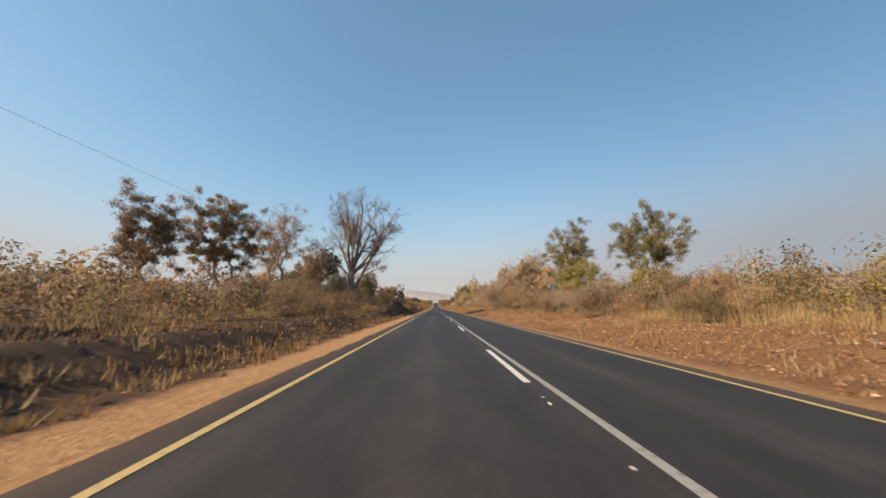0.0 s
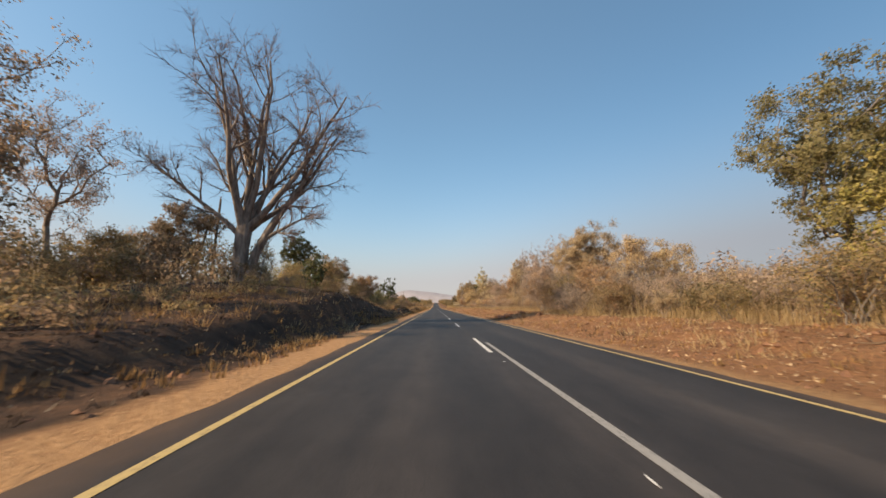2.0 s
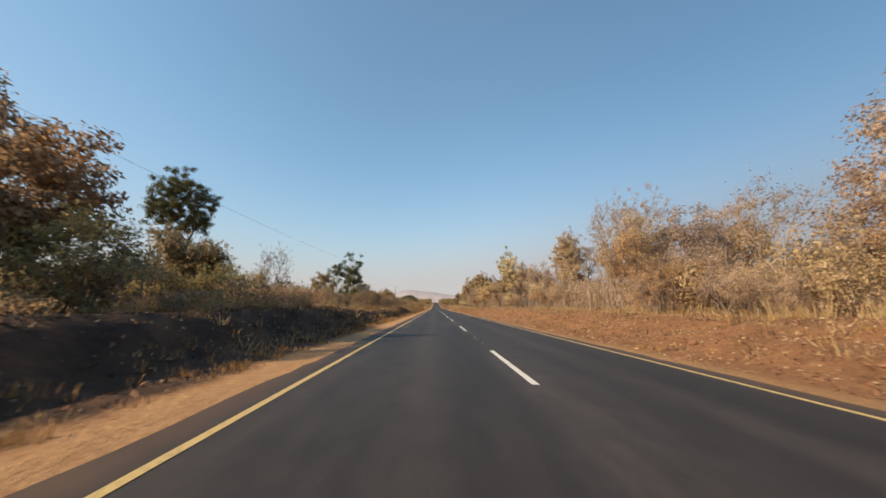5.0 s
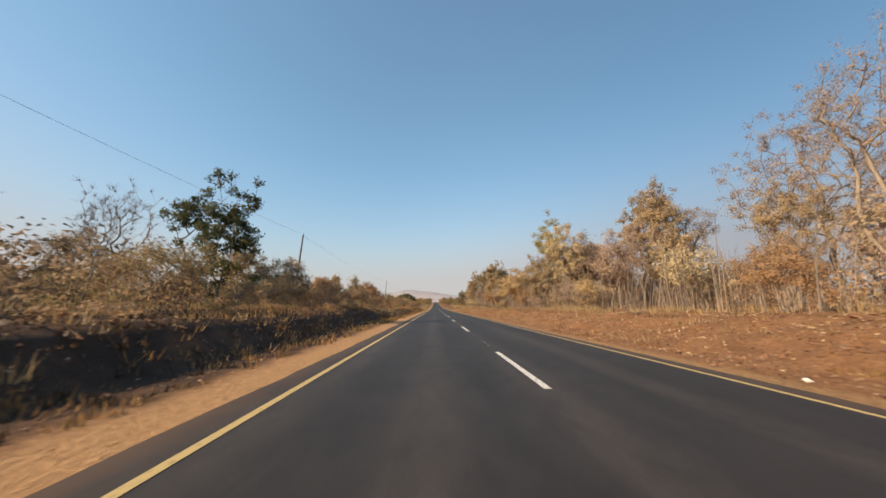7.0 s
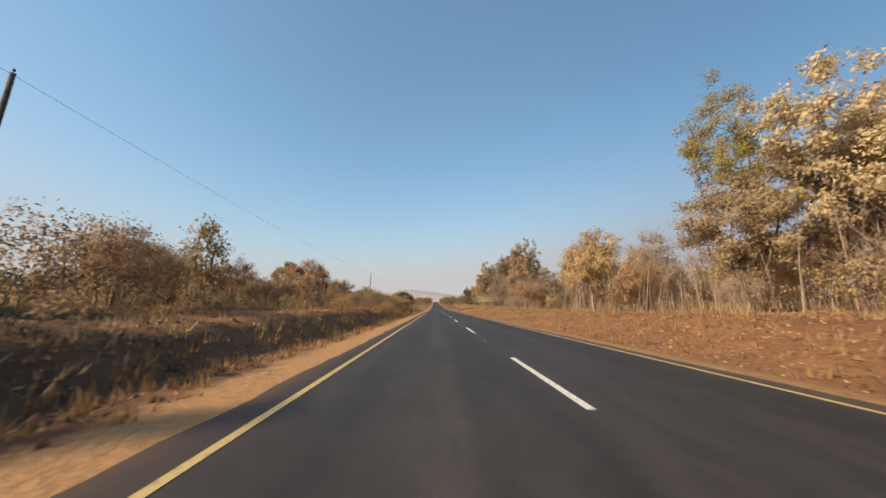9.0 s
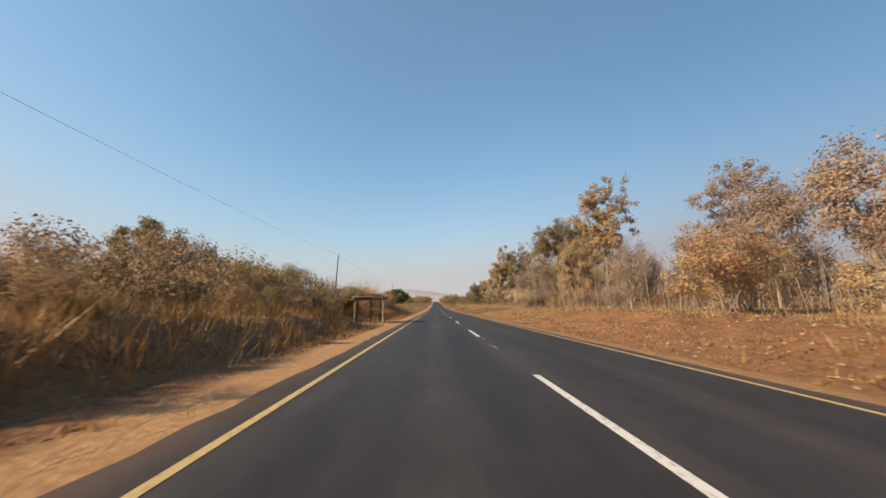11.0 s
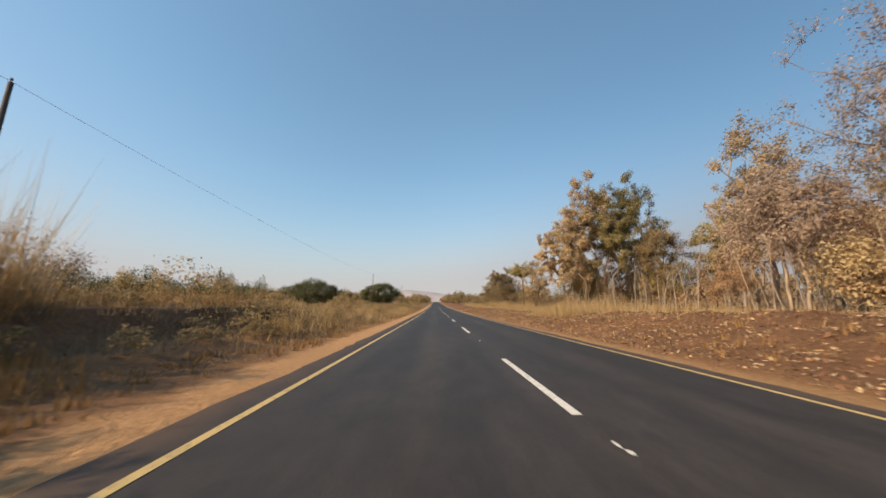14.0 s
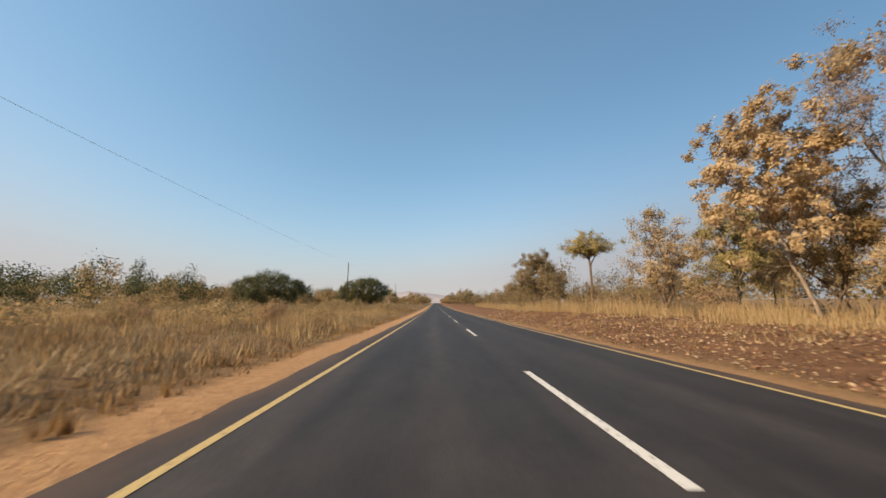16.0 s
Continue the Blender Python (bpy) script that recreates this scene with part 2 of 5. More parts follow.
def gz(x, y):
    """Height of the ground."""
    z = zr(y)
    wob = noise.noise(Vector((x * 0.35, y * 0.35, 3.1))) * 0.14 + noise.noise(Vector((x * 0.09, y * 0.06, 9.4))) * 0.35
    if x > 0:
        rise = (0.5 + 0.35 * step(70, 115, y) - 0.25 * step(262, 295, y)) * step(3.9, 9.0, x)
        rough = noise.noise(Vector((x * 0.9, y * 0.75, 1.7))) * 0.19 + noise.noise(Vector((x * 1.9, y * 1.5, 6.2))) * 0.11
        return z - 0.03 + rise + 0.7 * wob * step(4.2, 9, x) + rough * step(4.6, 6.0, x) + 0.012 * max(0, x - 20)
    low = step(220, 250, y)
    rise = (1.0 * (1 - low) * (0.55 + 0.45 * step(40, 62, y)) + 0.25 * low + 0.95 * math.exp(-((y - 58) / 13) ** 2)) * step(6.3, 7.9, -x)
    rise *= 1 - 0.95 * math.exp(-((y - 225.5) / 6) ** 4) * (1 - step(9.5, 14, -x))
    rise *= 0.4 + 0.6 * (1 - step(22, 45, -x))
    rise += 0.95 * step(233, 240, y) * (1 - step(272, 284, y)) * step(8.8, 10.0, -x) * (1 - 0.7 * step(20, 34, -x))
    mound = 1.0 * math.exp(-((x + 15) / 6) ** 2 - ((y - 58) / 9) ** 2)
    return z - 0.03 + rise + mound + wob * step(5.2, 9, -x) * (1 - 0.6 * low)


# ---------------------------------------------------------------- ground and road
def build_ground():
    xs = [-2600, -1200, -600, -300, -180, -120, -85, -60, -45, -36, -30, -26]
    xs += list(np.arange(-23, -11, 1.0)) + list(np.arange(-11, -4.4, 0.4)) + [-4.2, -3, 0, 3, 3.8]
    xs += list(np.arange(4.2, 12, 0.4)) + list(np.arange(12, 24, 1.0)) + [26, 30, 36, 45, 60, 85, 120, 180, 300, 600, 1200, 2600]
    ys = [-400, -200, -100, -60, -40] + list(np.arange(-30, 330, 0.45)) + list(np.arange(330, 480, 4.0))
    ys += list(np.arange(480, 1000, 20.0)) + [1100, 1300, 1600, 2000, 2600, 3400, 4500]
    v = [(x, y, gz(x, y) - (0.08 if -4.1 < x < 3.75 else 0)) for y in ys for x in xs]
    w = len(xs)
    i = np.arange((len(ys) - 1) * (w - 1))
    a = (i // (w - 1)) * w + i % (w - 1)
    me = mesh("ground", v, np.stack([a, a + 1, a + w + 1, a + w], 1), GROUND, True)
    tagged(new("ground", me), "red-brown dry earth with burnt patches, litter and a sandy verge", "ground", kind="structure")


def strip(name, x0, x1, y0, y1, lift, mat, ragged=0.0, pace=2.0, seed=1):
    rnd = random.Random(seed)
    v = []
    n = max(1, int((y1 - y0) / pace))
    for k in range(n + 1):
        y = y0 + (y1 - y0) * k / n
        z = zr(y) + lift
        a, c = x0 + rnd.uniform(-ragged, ragged), x1 + rnd.uniform(-ragged, ragged)
        v += [(a, y, z - 0.10), (a, y, z), (c, y, z), (c, y, z - 0.10)]
    f = []
    for k in range(n):
        for j in range(3):
            a = k * 4 + j
            f.append((a, a + 1, a + 5, a + 4))
    return mesh(name, v, np.array(f)[:, ::-1], mat)


def decal(name, x0, x1, y0, y1, lift, mat, pace=4.0):
    n = max(1, int((y1 - y0) / pace))
    v = []
    for k in range(n + 1):
        y = y0 + (y1 - y0) * k / n
        v += [(x0, y, zr(y) + lift), (x1, y, zr(y) + lift)]
    f = [(2 * k, 2 * k + 1, 2 * k + 3, 2 * k + 2) for k in range(n)]
    return mesh(name, v, f, mat)


def build_road():
    road = tagged(new("road", strip("road", -4.25, 3.62, -60, 1000, 0.0, ASPHALT, 0.05, 0.7)),
                  "straight two-lane road of dark worn asphalt", "road", kind="structure")
    part("edge_line", decal("edge_line", -3.75, -3.645, -60, 1000, 0.005, YELLOW), road, "worn yellow painted edge line")
    part("edge_line", decal("edge_line", 3.165, 3.26, -60, 1000, 0.005, YELLOW), road, "worn yellow painted edge line")
    part("solid_line", decal("solid_line", 0.20, 0.31, -60, 46, 0.005, DULL), road, "faded white solid line")
    k0 = -5
    for k in range(k0, 62):
        y1 = -0.36 + 12 * k
        part("dash", decal("dash", -0.06, 0.06, y1 - 4.15, y1, 0.006, WHITE), road)
    rnd2 = random.Random(3)
    for k in range(-1, 30):
        for _ in range(rnd2.randint(1, 4)):
            y1, x1 = 12 * k + 0.6 + rnd2.uniform(0, 6.2), rnd2.uniform(-0.05, 0.05)
            w, l = rnd2.uniform(0.02, 0.05), rnd2.uniform(0.03, 0.16)
            c = [(x1 + w * rnd2.uniform(0.5, 1) * math.cos(a), y1 + l * rnd2.uniform(0.5, 1) * math.sin(a), zr(y1) + 0.006) for a in np.arange(6) * math.pi / 3]
            part("paint_fleck", mesh("paint_fleck", c, [range(6)], WHITE), road)
    return road


build_ground()
build_road()


# ---------------------------------------------------------------- plants
def ring_dirs(d):
    """Two directions square to each direction d, steady along a limb."""
    ref = np.array([0.28, 0.93, 0.22])
    u = np.cross(d, ref)
    u /= np.maximum(np.linalg.norm(u, axis=1, keepdims=True), 1e-6)
    return u, np.cross(d, u)


def rings(P, d, r, sides, flute=None):
    u, w = ring_dirs(d)
    ang = np.arange(sides) * 2 * np.pi / sides
    out = u[:, None] * np.cos(ang)[None, :, None] + w[:, None] * np.sin(ang)[None, :, None]
    k = np.asarray(r)[:, None, None]
    if flute is not None:
        k = k * flute[None, :, None]
    return P[:, None] + out * k


def unit(v):
    return v / np.maximum(np.linalg.norm(v, axis=1, keepdims=True), 1e-6)


def joined(A, B, sides, off=0):
    v = np.concatenate([A, B], 1).reshape(-1, 3)
    base = (np.arange(len(A)) * 2 * sides)[:, None]
    j = np.arange(sides)
    f = np.stack([base + j, base + (j + 1) % sides, base + sides + (j + 1) % sides, base + sides + j], 2).reshape(-1, 4)
    return v, f + off


def tubes(P, Q, ra, rb, sides):
    """Separate tapered tubes from points P to Q."""
    P, Q = np.asarray(P, float), np.asarray(Q, float)
    d = unit(Q - P)
    return joined(rings(P, d, ra, sides), rings(Q, d, rb, sides), sides)


def spikes(P, Q, r):
    """A thin three-sided cone from each P to each Q."""
    n = len(P)
    a = np.cross(Q - P, [0.31, 0.85, 0.43])
    a /= np.linalg.norm(a, axis=1, keepdims=True) + 1e-9
    b = np.cross(unit(Q - P), a)
    v = np.stack([P + r * a, P + r * (-0.5 * a + 0.87 * b), P + r * (-0.5 * a - 0.87 * b), Q], 1).reshape(-1, 3)
    f = (np.arange(n) * 4)[:, None, None] + np.array([(0, 1, 3), (1, 2, 3), (2, 0, 3)])[None]
    return v, f.reshape(-1, 3)


def limbs(nodes, par, rad, load, sides, flute=None):
    """Tubes along a branching skeleton that keep their rings from node to node."""
    n = len(nodes)
    main = np.full(n, -1)
    best = np.zeros(n)
    for i in range(1, n):
        if load[i] > best[par[i]]:
            best[par[i]], main[par[i]] = load[i], i
    inward = np.zeros((n, 3))
    inward[1:] = unit(nodes[1:] - nodes[par[1:]])
    inward[0] = inward[1]
    node_dir = inward.copy()
    has = main >= 0
    node_dir[has] = unit(inward[has] + inward[main[has]])
    R = rings(nodes, node_dir, rad, sides, flute)
    child = np.arange(1, n)
    pr = par[child]
    side_child = main[pr] != child
    idx = child[side_child]
    start = pr * sides
    start[side_child] = (n + np.arange(len(idx))) * sides
    extra = rings(nodes[par[idx]], inward[idx], np.minimum(rad[par[idx]], rad[idx] * 1.5), sides)
    j = np.arange(sides)
    k = (j + 1) % sides
    a, b = start[:, None], (child * sides)[:, None]
    f = np.stack([a + j, a + k, b + k, b + j], 2).reshape(-1, 4)
    return np.concatenate([R.reshape(-1, 3), extra.reshape(-1, 3)]), f


def leaves(centres, size, rng, flat=0.0, out=None):
    """One small pointed blade at each centre, turned at random, or loosely facing the ways given."""
    n = len(centres)
    if out is None:
        a = rng.normal(size=(n, 3))
        a[:, 2] *= 1 - flat
        a = unit(a)
        b = rng.normal(size=(n, 3))
        b = unit(b - a * (a * b).sum(1, keepdims=True))
    else:
        face = unit(out + rng.normal(size=(n, 3)) * 0.45)
        a = rng.normal(size=(n, 3)) - [0, 0, 0.6]
        a = unit(a - face * (a * face).sum(1, keepdims=True))
        b = np.cross(face, a)
    s = size * rng.uniform(0.6, 1.35, (n, 1))
    v = np.stack([centres - a * s * 0.55 + b * s * 0.34, centres - a * s * 0.45 - b * s * 0.34, centres + a * s * 0.6], 1).reshape(-1, 3)
    return v, np.arange(3 * n).reshape(n, 3)


def skeleton(rng, trunk, clumps, bend, lift, balance=0.45):
    """Join each clump centre to the nearest point of the growing tree. Returns nodes, parents and tip numbers."""
    nodes = [np.array(p, float) for p in trunk]
    parent = [-1] + list(range(len(trunk) - 1))
    tips = []
    path = [0.0]
    for k in range(1, len(trunk)):
        path.append(path[-1] + float(np.linalg.norm(nodes[k] - nodes[k - 1])))
    first = max(1, len(trunk) - 3)
    order = np.argsort(np.linalg.norm(clumps - nodes[-1], axis=1))
    for c in clumps[order]:
        arr = np.array(nodes[first:])
        way = c - arr
        dist = np.linalg.norm(way, axis=1)
        cost = dist + balance * np.array(path[first:]) + np.maximum(0, -way[:, 2]) * 1.2
        i = int(np.argmin(cost)) + first
        p0, L = nodes[i], dist[i - first]
        n = int(min(5, max(2, round(L / 1.0))))
        out = c - p0
        mid = p0 + out * 0.5 + np.array([0, 0, -lift * L]) + rng.normal(size=3) * bend * L
        last = i
        for k in range(1, n + 1):
            u = k / n
            q = (1 - u) ** 2 * p0 + 2 * u * (1 - u) * mid + u * u * c
            if k < n:
                q = q + rng.normal(size=3) * bend * 0.25 * L / n
            path.append(path[last] + float(np.linalg.norm(q - nodes[last])))
            nodes.append(q)
            parent.append(last)
            last = len(nodes) - 1
        tips.append(last)
    return np.array(nodes), np.array(parent), np.array(tips)


def grow(seed, height, radius, crown_base=0.45, flat=1.0, trunk_r=0.16, clumps=60, per=60, spread=0.55, size=0.16,
         twigs=4, stems=1, lean=0.0, bend=0.07, shell=0.45, fork=0.6, balance=0.45, sides=5, lift=0.05, foot_r=1.35, taper=0.5, lumpy=0.75, huddle=0.12, rise=0.35):
    """Meshes data of one tree or shrub standing at the origin: wood and leaves."""
    rng = np.random.default_rng(seed)
    zb = height * crown_base
    mid, half = (height + zb) / 2, (height - zb) / 2
    n = clumps
    dirs = rng.normal(size=(n, 3))
    dirs /= np.linalg.norm(dirs, axis=1, keepdims=True)
    r = (shell + (1 - shell) * rng.random((n, 1)))
    lump = 1 + lumpy * 0.28 * np.sin(dirs @ rng.normal(size=(3, 1)) * 3 + rng.random() * 6) + lumpy * 0.18 * np.sin(dirs @ rng.normal(size=(3, 1)) * 7)
    C = dirs * r * lump * [radius, radius, half * 0.92]
    if flat > 1:
        C[:, 2] = np.abs(C[:, 2]) * 1.1 - half * 0.55
    C[:, 2] = np.minimum(C[:, 2], half)
    C += [lean, 0, mid]
    C = C[C[:, 2] > 0.25]
    V, F, off = [], [], 0
    LV, FACE, bare = [], [], []
    groups = np.arange(len(C)) % stems
    for s in range(stems):
        mine = C[groups == s] if stems == 1 else C[np.argsort(np.arctan2(C[:, 1], C[:, 0]))][s * len(C) // stems:(s + 1) * len(C) // stems]
        if len(mine) == 0:
            continue
        foot = rng.normal(size=3) * [huddle * radius, huddle * radius, 0] * (stems > 1)
        top = np.array([lean * 0.6, 0, max(0.3, zb * fork + 0.1 * height)]) if stems == 1 else mine.mean(0) * [0.4 * rise / 0.35, 0.4 * rise / 0.35, rise]
        m = 6
        trunk = [foot + (top - foot) * k / (m - 1) + rng.normal(size=3) * [0.006, 0.006, 0] * height * (0 < k) for k in range(m)]
        trunk[0] = trunk[0] - np.array([0, 0, 0.45])
        nodes, par, tips = skeleton(rng, trunk, mine, bend, lift, balance)
        load = np.zeros(len(nodes))
        load[tips] = 1
        for i in range(len(nodes) - 1, 0, -1):
            load[par[i]] += load[i]
        rad = (trunk_r / stems ** 0.5) * (np.maximum(load, 0.5) / max(1, load[0])) ** taper
        rad = np.maximum(rad, 0.012)
        rad[0] *= foot_r
        rad[1] *= 1 + (foot_r - 1) * 0.35
        flute = None
        if sides > 8:
            flute = 1 + 0.13 * np.sin(np.arange(sides) * 2 * np.pi / sides * 4 + 0.5) + 0.05 * np.sin(np.arange(sides) * 2 * np.pi / sides * 5)
        v, f = limbs(nodes, par, rad, load, sides, flute)
        f = np.concatenate([f[:, [0, 1, 2]], f[:, [0, 2, 3]]])
        V.append(v)
        F.append(f + off)
        off += len(v)
        # twigs round every tip
        if twigs:
            T = np.repeat(nodes[tips], twigs, 0)
            out = T - [lean, 0, mid - half * 0.4]
            out /= np.linalg.norm(out, axis=1, keepdims=True)
            d = rng.normal(size=T.shape) * 0.75 + out
            d /= np.linalg.norm(d, axis=1, keepdims=True)
            E = T + d * spread * rng.uniform(0.7, 1.7, (len(T), 1))
            v, f = spikes(T, E, 0.012)
            if per:
                V.append(v)
                F.append(f + off)
                off += len(v)
            else:
                bare.append((v, f))
            src = np.concatenate([nodes[tips], E, (T + E) / 2])
        else:
            src = nodes[tips]
        if per:
            k = rng.integers(0, len(src), int((0.9 if height < 4.5 else 0.92) * per * len(tips)))
            ball = unit(rng.normal(size=(len(k), 3))) * (rng.random((len(k), 1)) ** 0.45)
            LV.append(src[k] + ball * [1, 1, 0.75] * spread * 0.95)
            FACE.append(ball * 0.8 + unit(LV[-1] - [lean, 0, mid - half * 0.3]) * 0.7 + [0, 0, 0.25])
    wood = (np.concatenate(V), np.concatenate(F))
    if not per:
        start = np.cumsum([0] + [len(v) for v, f in bare[:-1]])
        return wood, (np.concatenate([v for v, f in bare]), np.concatenate([f + k for (v, f), k in zip(bare, start)]))
    c, face = np.concatenate(LV), np.concatenate(FACE)
    ok = c[:, 2] > 0.12
    return wood, leaves(c[ok], size * (1.15 if height < 4.5 else 1.15), rng, out=unit(face[ok]))


MESHES = {}


def plant(name, x, y, label, category, leaf, bark="grey", group="", turn=None, sink=0.0, scale=1.0, **shape):
    """One tree or shrub as a thing with trunk and crown. Plants of one shape share their meshes."""
    key = (leaf, bark, tuple(sorted(shape.items())))
    if key not in MESHES:
        wood, crown = grow(**shape)
        MESHES[key] = (mesh("trunk", *wood, BARK[bark], True), mesh("crown", *crown, LEAF[leaf] if shape["per"] else BARK[bark]))
    wood, crown = MESHES[key]
    e = new(name)
    e.empty_display_size = 0.3
    rot = turn if turn is not None else (x * 37.1 + y * 17.3) % 360
    e.matrix_world = pose(x, y, gz(x, y) - sink, 0, 0, rot) @ Matrix.Scale(scale, 4)
    tall = "trunk" if name == "tree" else "stem"
    part(tall, wood, e)
    part("crown" if name == "tree" else "foliage", crown, e, "" if shape["per"] else "leafless crown of fine twigs")
    return tagged(e, label, category, group)


def tree(x, y, top, radius, leaf, label, base=0.4, bark="grey", seed=None, **kw):
    h = top - 0.2 * radius - gz(x, y)
    radius = radius - 0.3
    kw.setdefault("clumps", int(30 + 11.5 * radius * radius ** 0.5))
    kw.setdefault("trunk_r", 0.022 * h ** 0.8)
    kw.setdefault("per", 180)
    kw.setdefault("size", 0.165)
    plant("tree", x, y, label, "tree", leaf, bark, turn=0, seed=seed or int(abs(x * 7) + abs(y * 13)), height=h, radius=radius, crown_base=base, **kw)


# --- beside the near lane
def pipe(P, r, sides, flute=None):
    P = np.array(P, float)
    d = np.zeros_like(P)
    d[:-1] += unit(P[1:] - P[:-1])
    d[1:] += unit(P[1:] - P[:-1])
    R = rings(P, unit(d), np.array(r, float), sides, flute).reshape(-1, 3)
    i = (np.arange(len(P) - 1) * sides)[:, None]
    j = np.arange(sides)
    k = (j + 1) % sides
    f = np.stack([i + j, i + k, i + sides + k, i + sides + j], 2).reshape(-1, 4)
    return R, np.concatenate([f[:, [0, 1, 2]], f[:, [0, 2, 3]]])


def bough(rng, p, d, length, r, level, wood, twigs, droop=0.0):
    """A limb that wanders, tapers and carries smaller limbs, down to twigs."""
    n = max(4, int(length / (1.1, 0.7, 0.45)[level]))
    pts, ways = [np.array(p, float)], [np.array(d, float)]
    for k in range(n):
        w = ways[-1] + rng.normal(size=3) * (0.09, 0.15, 0.2)[level] + np.array([0, 0, (0.035, 0.05, 0.04)[level] - droop * k / n])
        w = w / np.linalg.norm(w)
        ways.append(w)
        pts.append(pts[-1] + w * length / n)
    u = np.linspace(0, 1, n + 1)
    rad = r * (1 - 0.8 * u ** 0.9)
    wood.append((pts, rad, (8, 6, 4)[level]))
    count = (7, 7, 0)[level]
    for c in range(count):
        at = 0.25 + 0.75 * (c + rng.random()) / count
        i = min(n, int(at * n))
        side = rng.normal(size=3) + [0, 0, 0.15]
        side -= ways[i] * (side @ ways[i])
        side /= np.linalg.norm(side)
        lean = rng.uniform(0.5, 1.0)
        w = ways[i] * math.cos(lean) + side * math.sin(lean)
        bough(rng, pts[i], w, length * rng.uniform(0.32, 0.5) * (1.15 - 0.45 * at), max(0.022, rad[i] * 0.6), level + 1, wood, twigs, droop * 1.3)
    if level:
        for c in range(13 if level == 2 else 7):
            i = rng.integers(1, n + 1)
            w = ways[i] + rng.normal(size=3) * 0.55 - [0, 0, droop]
            twigs.append((pts[i], pts[i] + w / np.linalg.norm(w) * rng.uniform(0.4, 1.3)))


def bare_tree(x, y, label):
    """Old fluted bole that forks low into steep boughs; a second stem leans out from its foot."""
    rng = np.random.default_rng(17)
    wood, twigs = [], []
    bole = [(0, 0, -0.6), (0.02, 0, 0.2), (-0.03, 0, 1.2), (-0.02, 0, 2.6), (0.03, 0, 3.8), (0.05, 0, 4.9)]
    flute = 1 + 0.10 * np.sin(np.arange(18) * 2 * np.pi / 18 * 5 + 0.5) + 0.06 * np.sin(np.arange(18) * 2 * np.pi / 18 * 3)
    V, F, off = [], [], 0
    first = [pipe(bole, [0.74, 0.57, 0.50, 0.48, 0.53, 0.36], 18, flute)]
    stem = [(0.42, 0.1, -0.5), (0.58, 0.1, 0.6), (1.0, 0.1, 2.2), (1.75, 0.1, 3.8), (2.3, 0.1, 4.8)]
    first.append(pipe(stem, [0.36, 0.30, 0.27, 0.25, 0.22], 12, flute[:12]))
    # azimuth, elevation, length, radius, height of the fork, droop
    for az, el, length, r, z, dr in ((185, 35, 8.4, 0.20, 3.9, 0.03), (165, 50, 10.4, 0.22, 4.3, 0.02), (225, 64, 11.4, 0.25, 4.2, 0.01), (120, 78, 12.4, 0.27, 4.6, 0.0),
                                     (300, 80, 12.8, 0.28, 4.6, 0.0), (75, 66, 12.0, 0.26, 4.5, 0.02), (350, 52, 12.4, 0.27, 4.4, 0.04), (25, 48, 10.2, 0.24, 4.2, 0.03), (255, 66, 11.0, 0.22, 4.3, 0.02),
                                     (10, 76, 12.2, 0.24, 4.6, 0.02), (185, 84, 12.0, 0.22, 4.6, 0.0)):
        a, e = radians(az), radians(el)
        d = np.array([math.cos(a) * math.cos(e), math.sin(a) * math.cos(e), math.sin(e)])
        d[0] += 0.14
        bough(rng, (0.3 * d[0], 0.3 * d[1], z - 0.5), d, length, r, 0, wood, twigs, dr)
    for az, el, length, r, z, dr in ((5, 25, 4.2, 0.16, 3.2, -0.04), (10, 60, 8.6, 0.2, 4.7, 0.05), (60, 58, 7.5, 0.17, 4.7, 0.03)):
        a, e = radians(az), radians(el)
        d = np.array([math.cos(a) * math.cos(e), math.sin(a) * math.cos(e), math.sin(e)])
        bough(rng, (1.5 if z < 4 else 2.25, 0.1, z), d, length, r, 0, wood, twigs, dr)
    for v, f in first + [pipe(*w) for w in wood]:
        V.append(v)
        F.append(f + off)
        off += len(v)
    e = new("tree")
    e.location = (x, y, gz(x, y))
    part("trunk", mesh("trunk", np.concatenate(V), np.concatenate(F), BARK["ash"], True), e, "fluted grey trunk with steep bare boughs")
    P, Q = np.array([t[0] for t in twigs]), np.array([t[1] for t in twigs])
    part("crown", mesh("crown", *spikes(P, Q, 0.012), BARK["twig"]), e, "leafless crown of fine purplish twigs")
    tagged(e, label, "tree")


bare_tree(-15.4, 58.6, "large bare thick-trunked tree with spreading limbs on a bank")
tree(-35, 41.5, 16.0, 3.7, "dull", "slender tree with dull brown leaves", 0.25, per=260, clumps=120, size=0.14, lumpy=1.0)
tree(-31.4, 49.6, 19.0, 5.4, "dull", "broad tree with dull brown leaves", 0.2, per=270, clumps=190, size=0.15, lumpy=1.0)
tree(-28.5, 58, 16.5, 3.0, "pink", "thin pale tree with sparse small leaves", 0.35, "pale", per=110, size=0.12, lumpy=1.1, twigs=5)
tree(-24, 62, 7.4, 2.3, "dull", "low grey-brown tree behind the mound", 0.1, size=0.12)
tree(-26.5, 60, 7.8, 2.4, "mixed", "low brown-green tree behind the mound", 0.1, size=0.12)
tree(-21.9, 47.5, 16.2, 3.1, "dull", "thin tall tree with sparse brown leaves", 0.35, "pale", per=80, size=0.13, twigs=5, lumpy=1.1)
tree(-16.4, 44.3, 8.8, 1.7, "dull", "slim pale sapling with hanging brown leaves", 0.3, "pale", per=70, size=0.15, stems=3)
tree(-46.5, 145.3, 28.0, 6.2, "dark", "tall tree with a deep dark crown", 0.4, clumps=230, per=240, size=0.17, lumpy=0.5, fork=0.35)
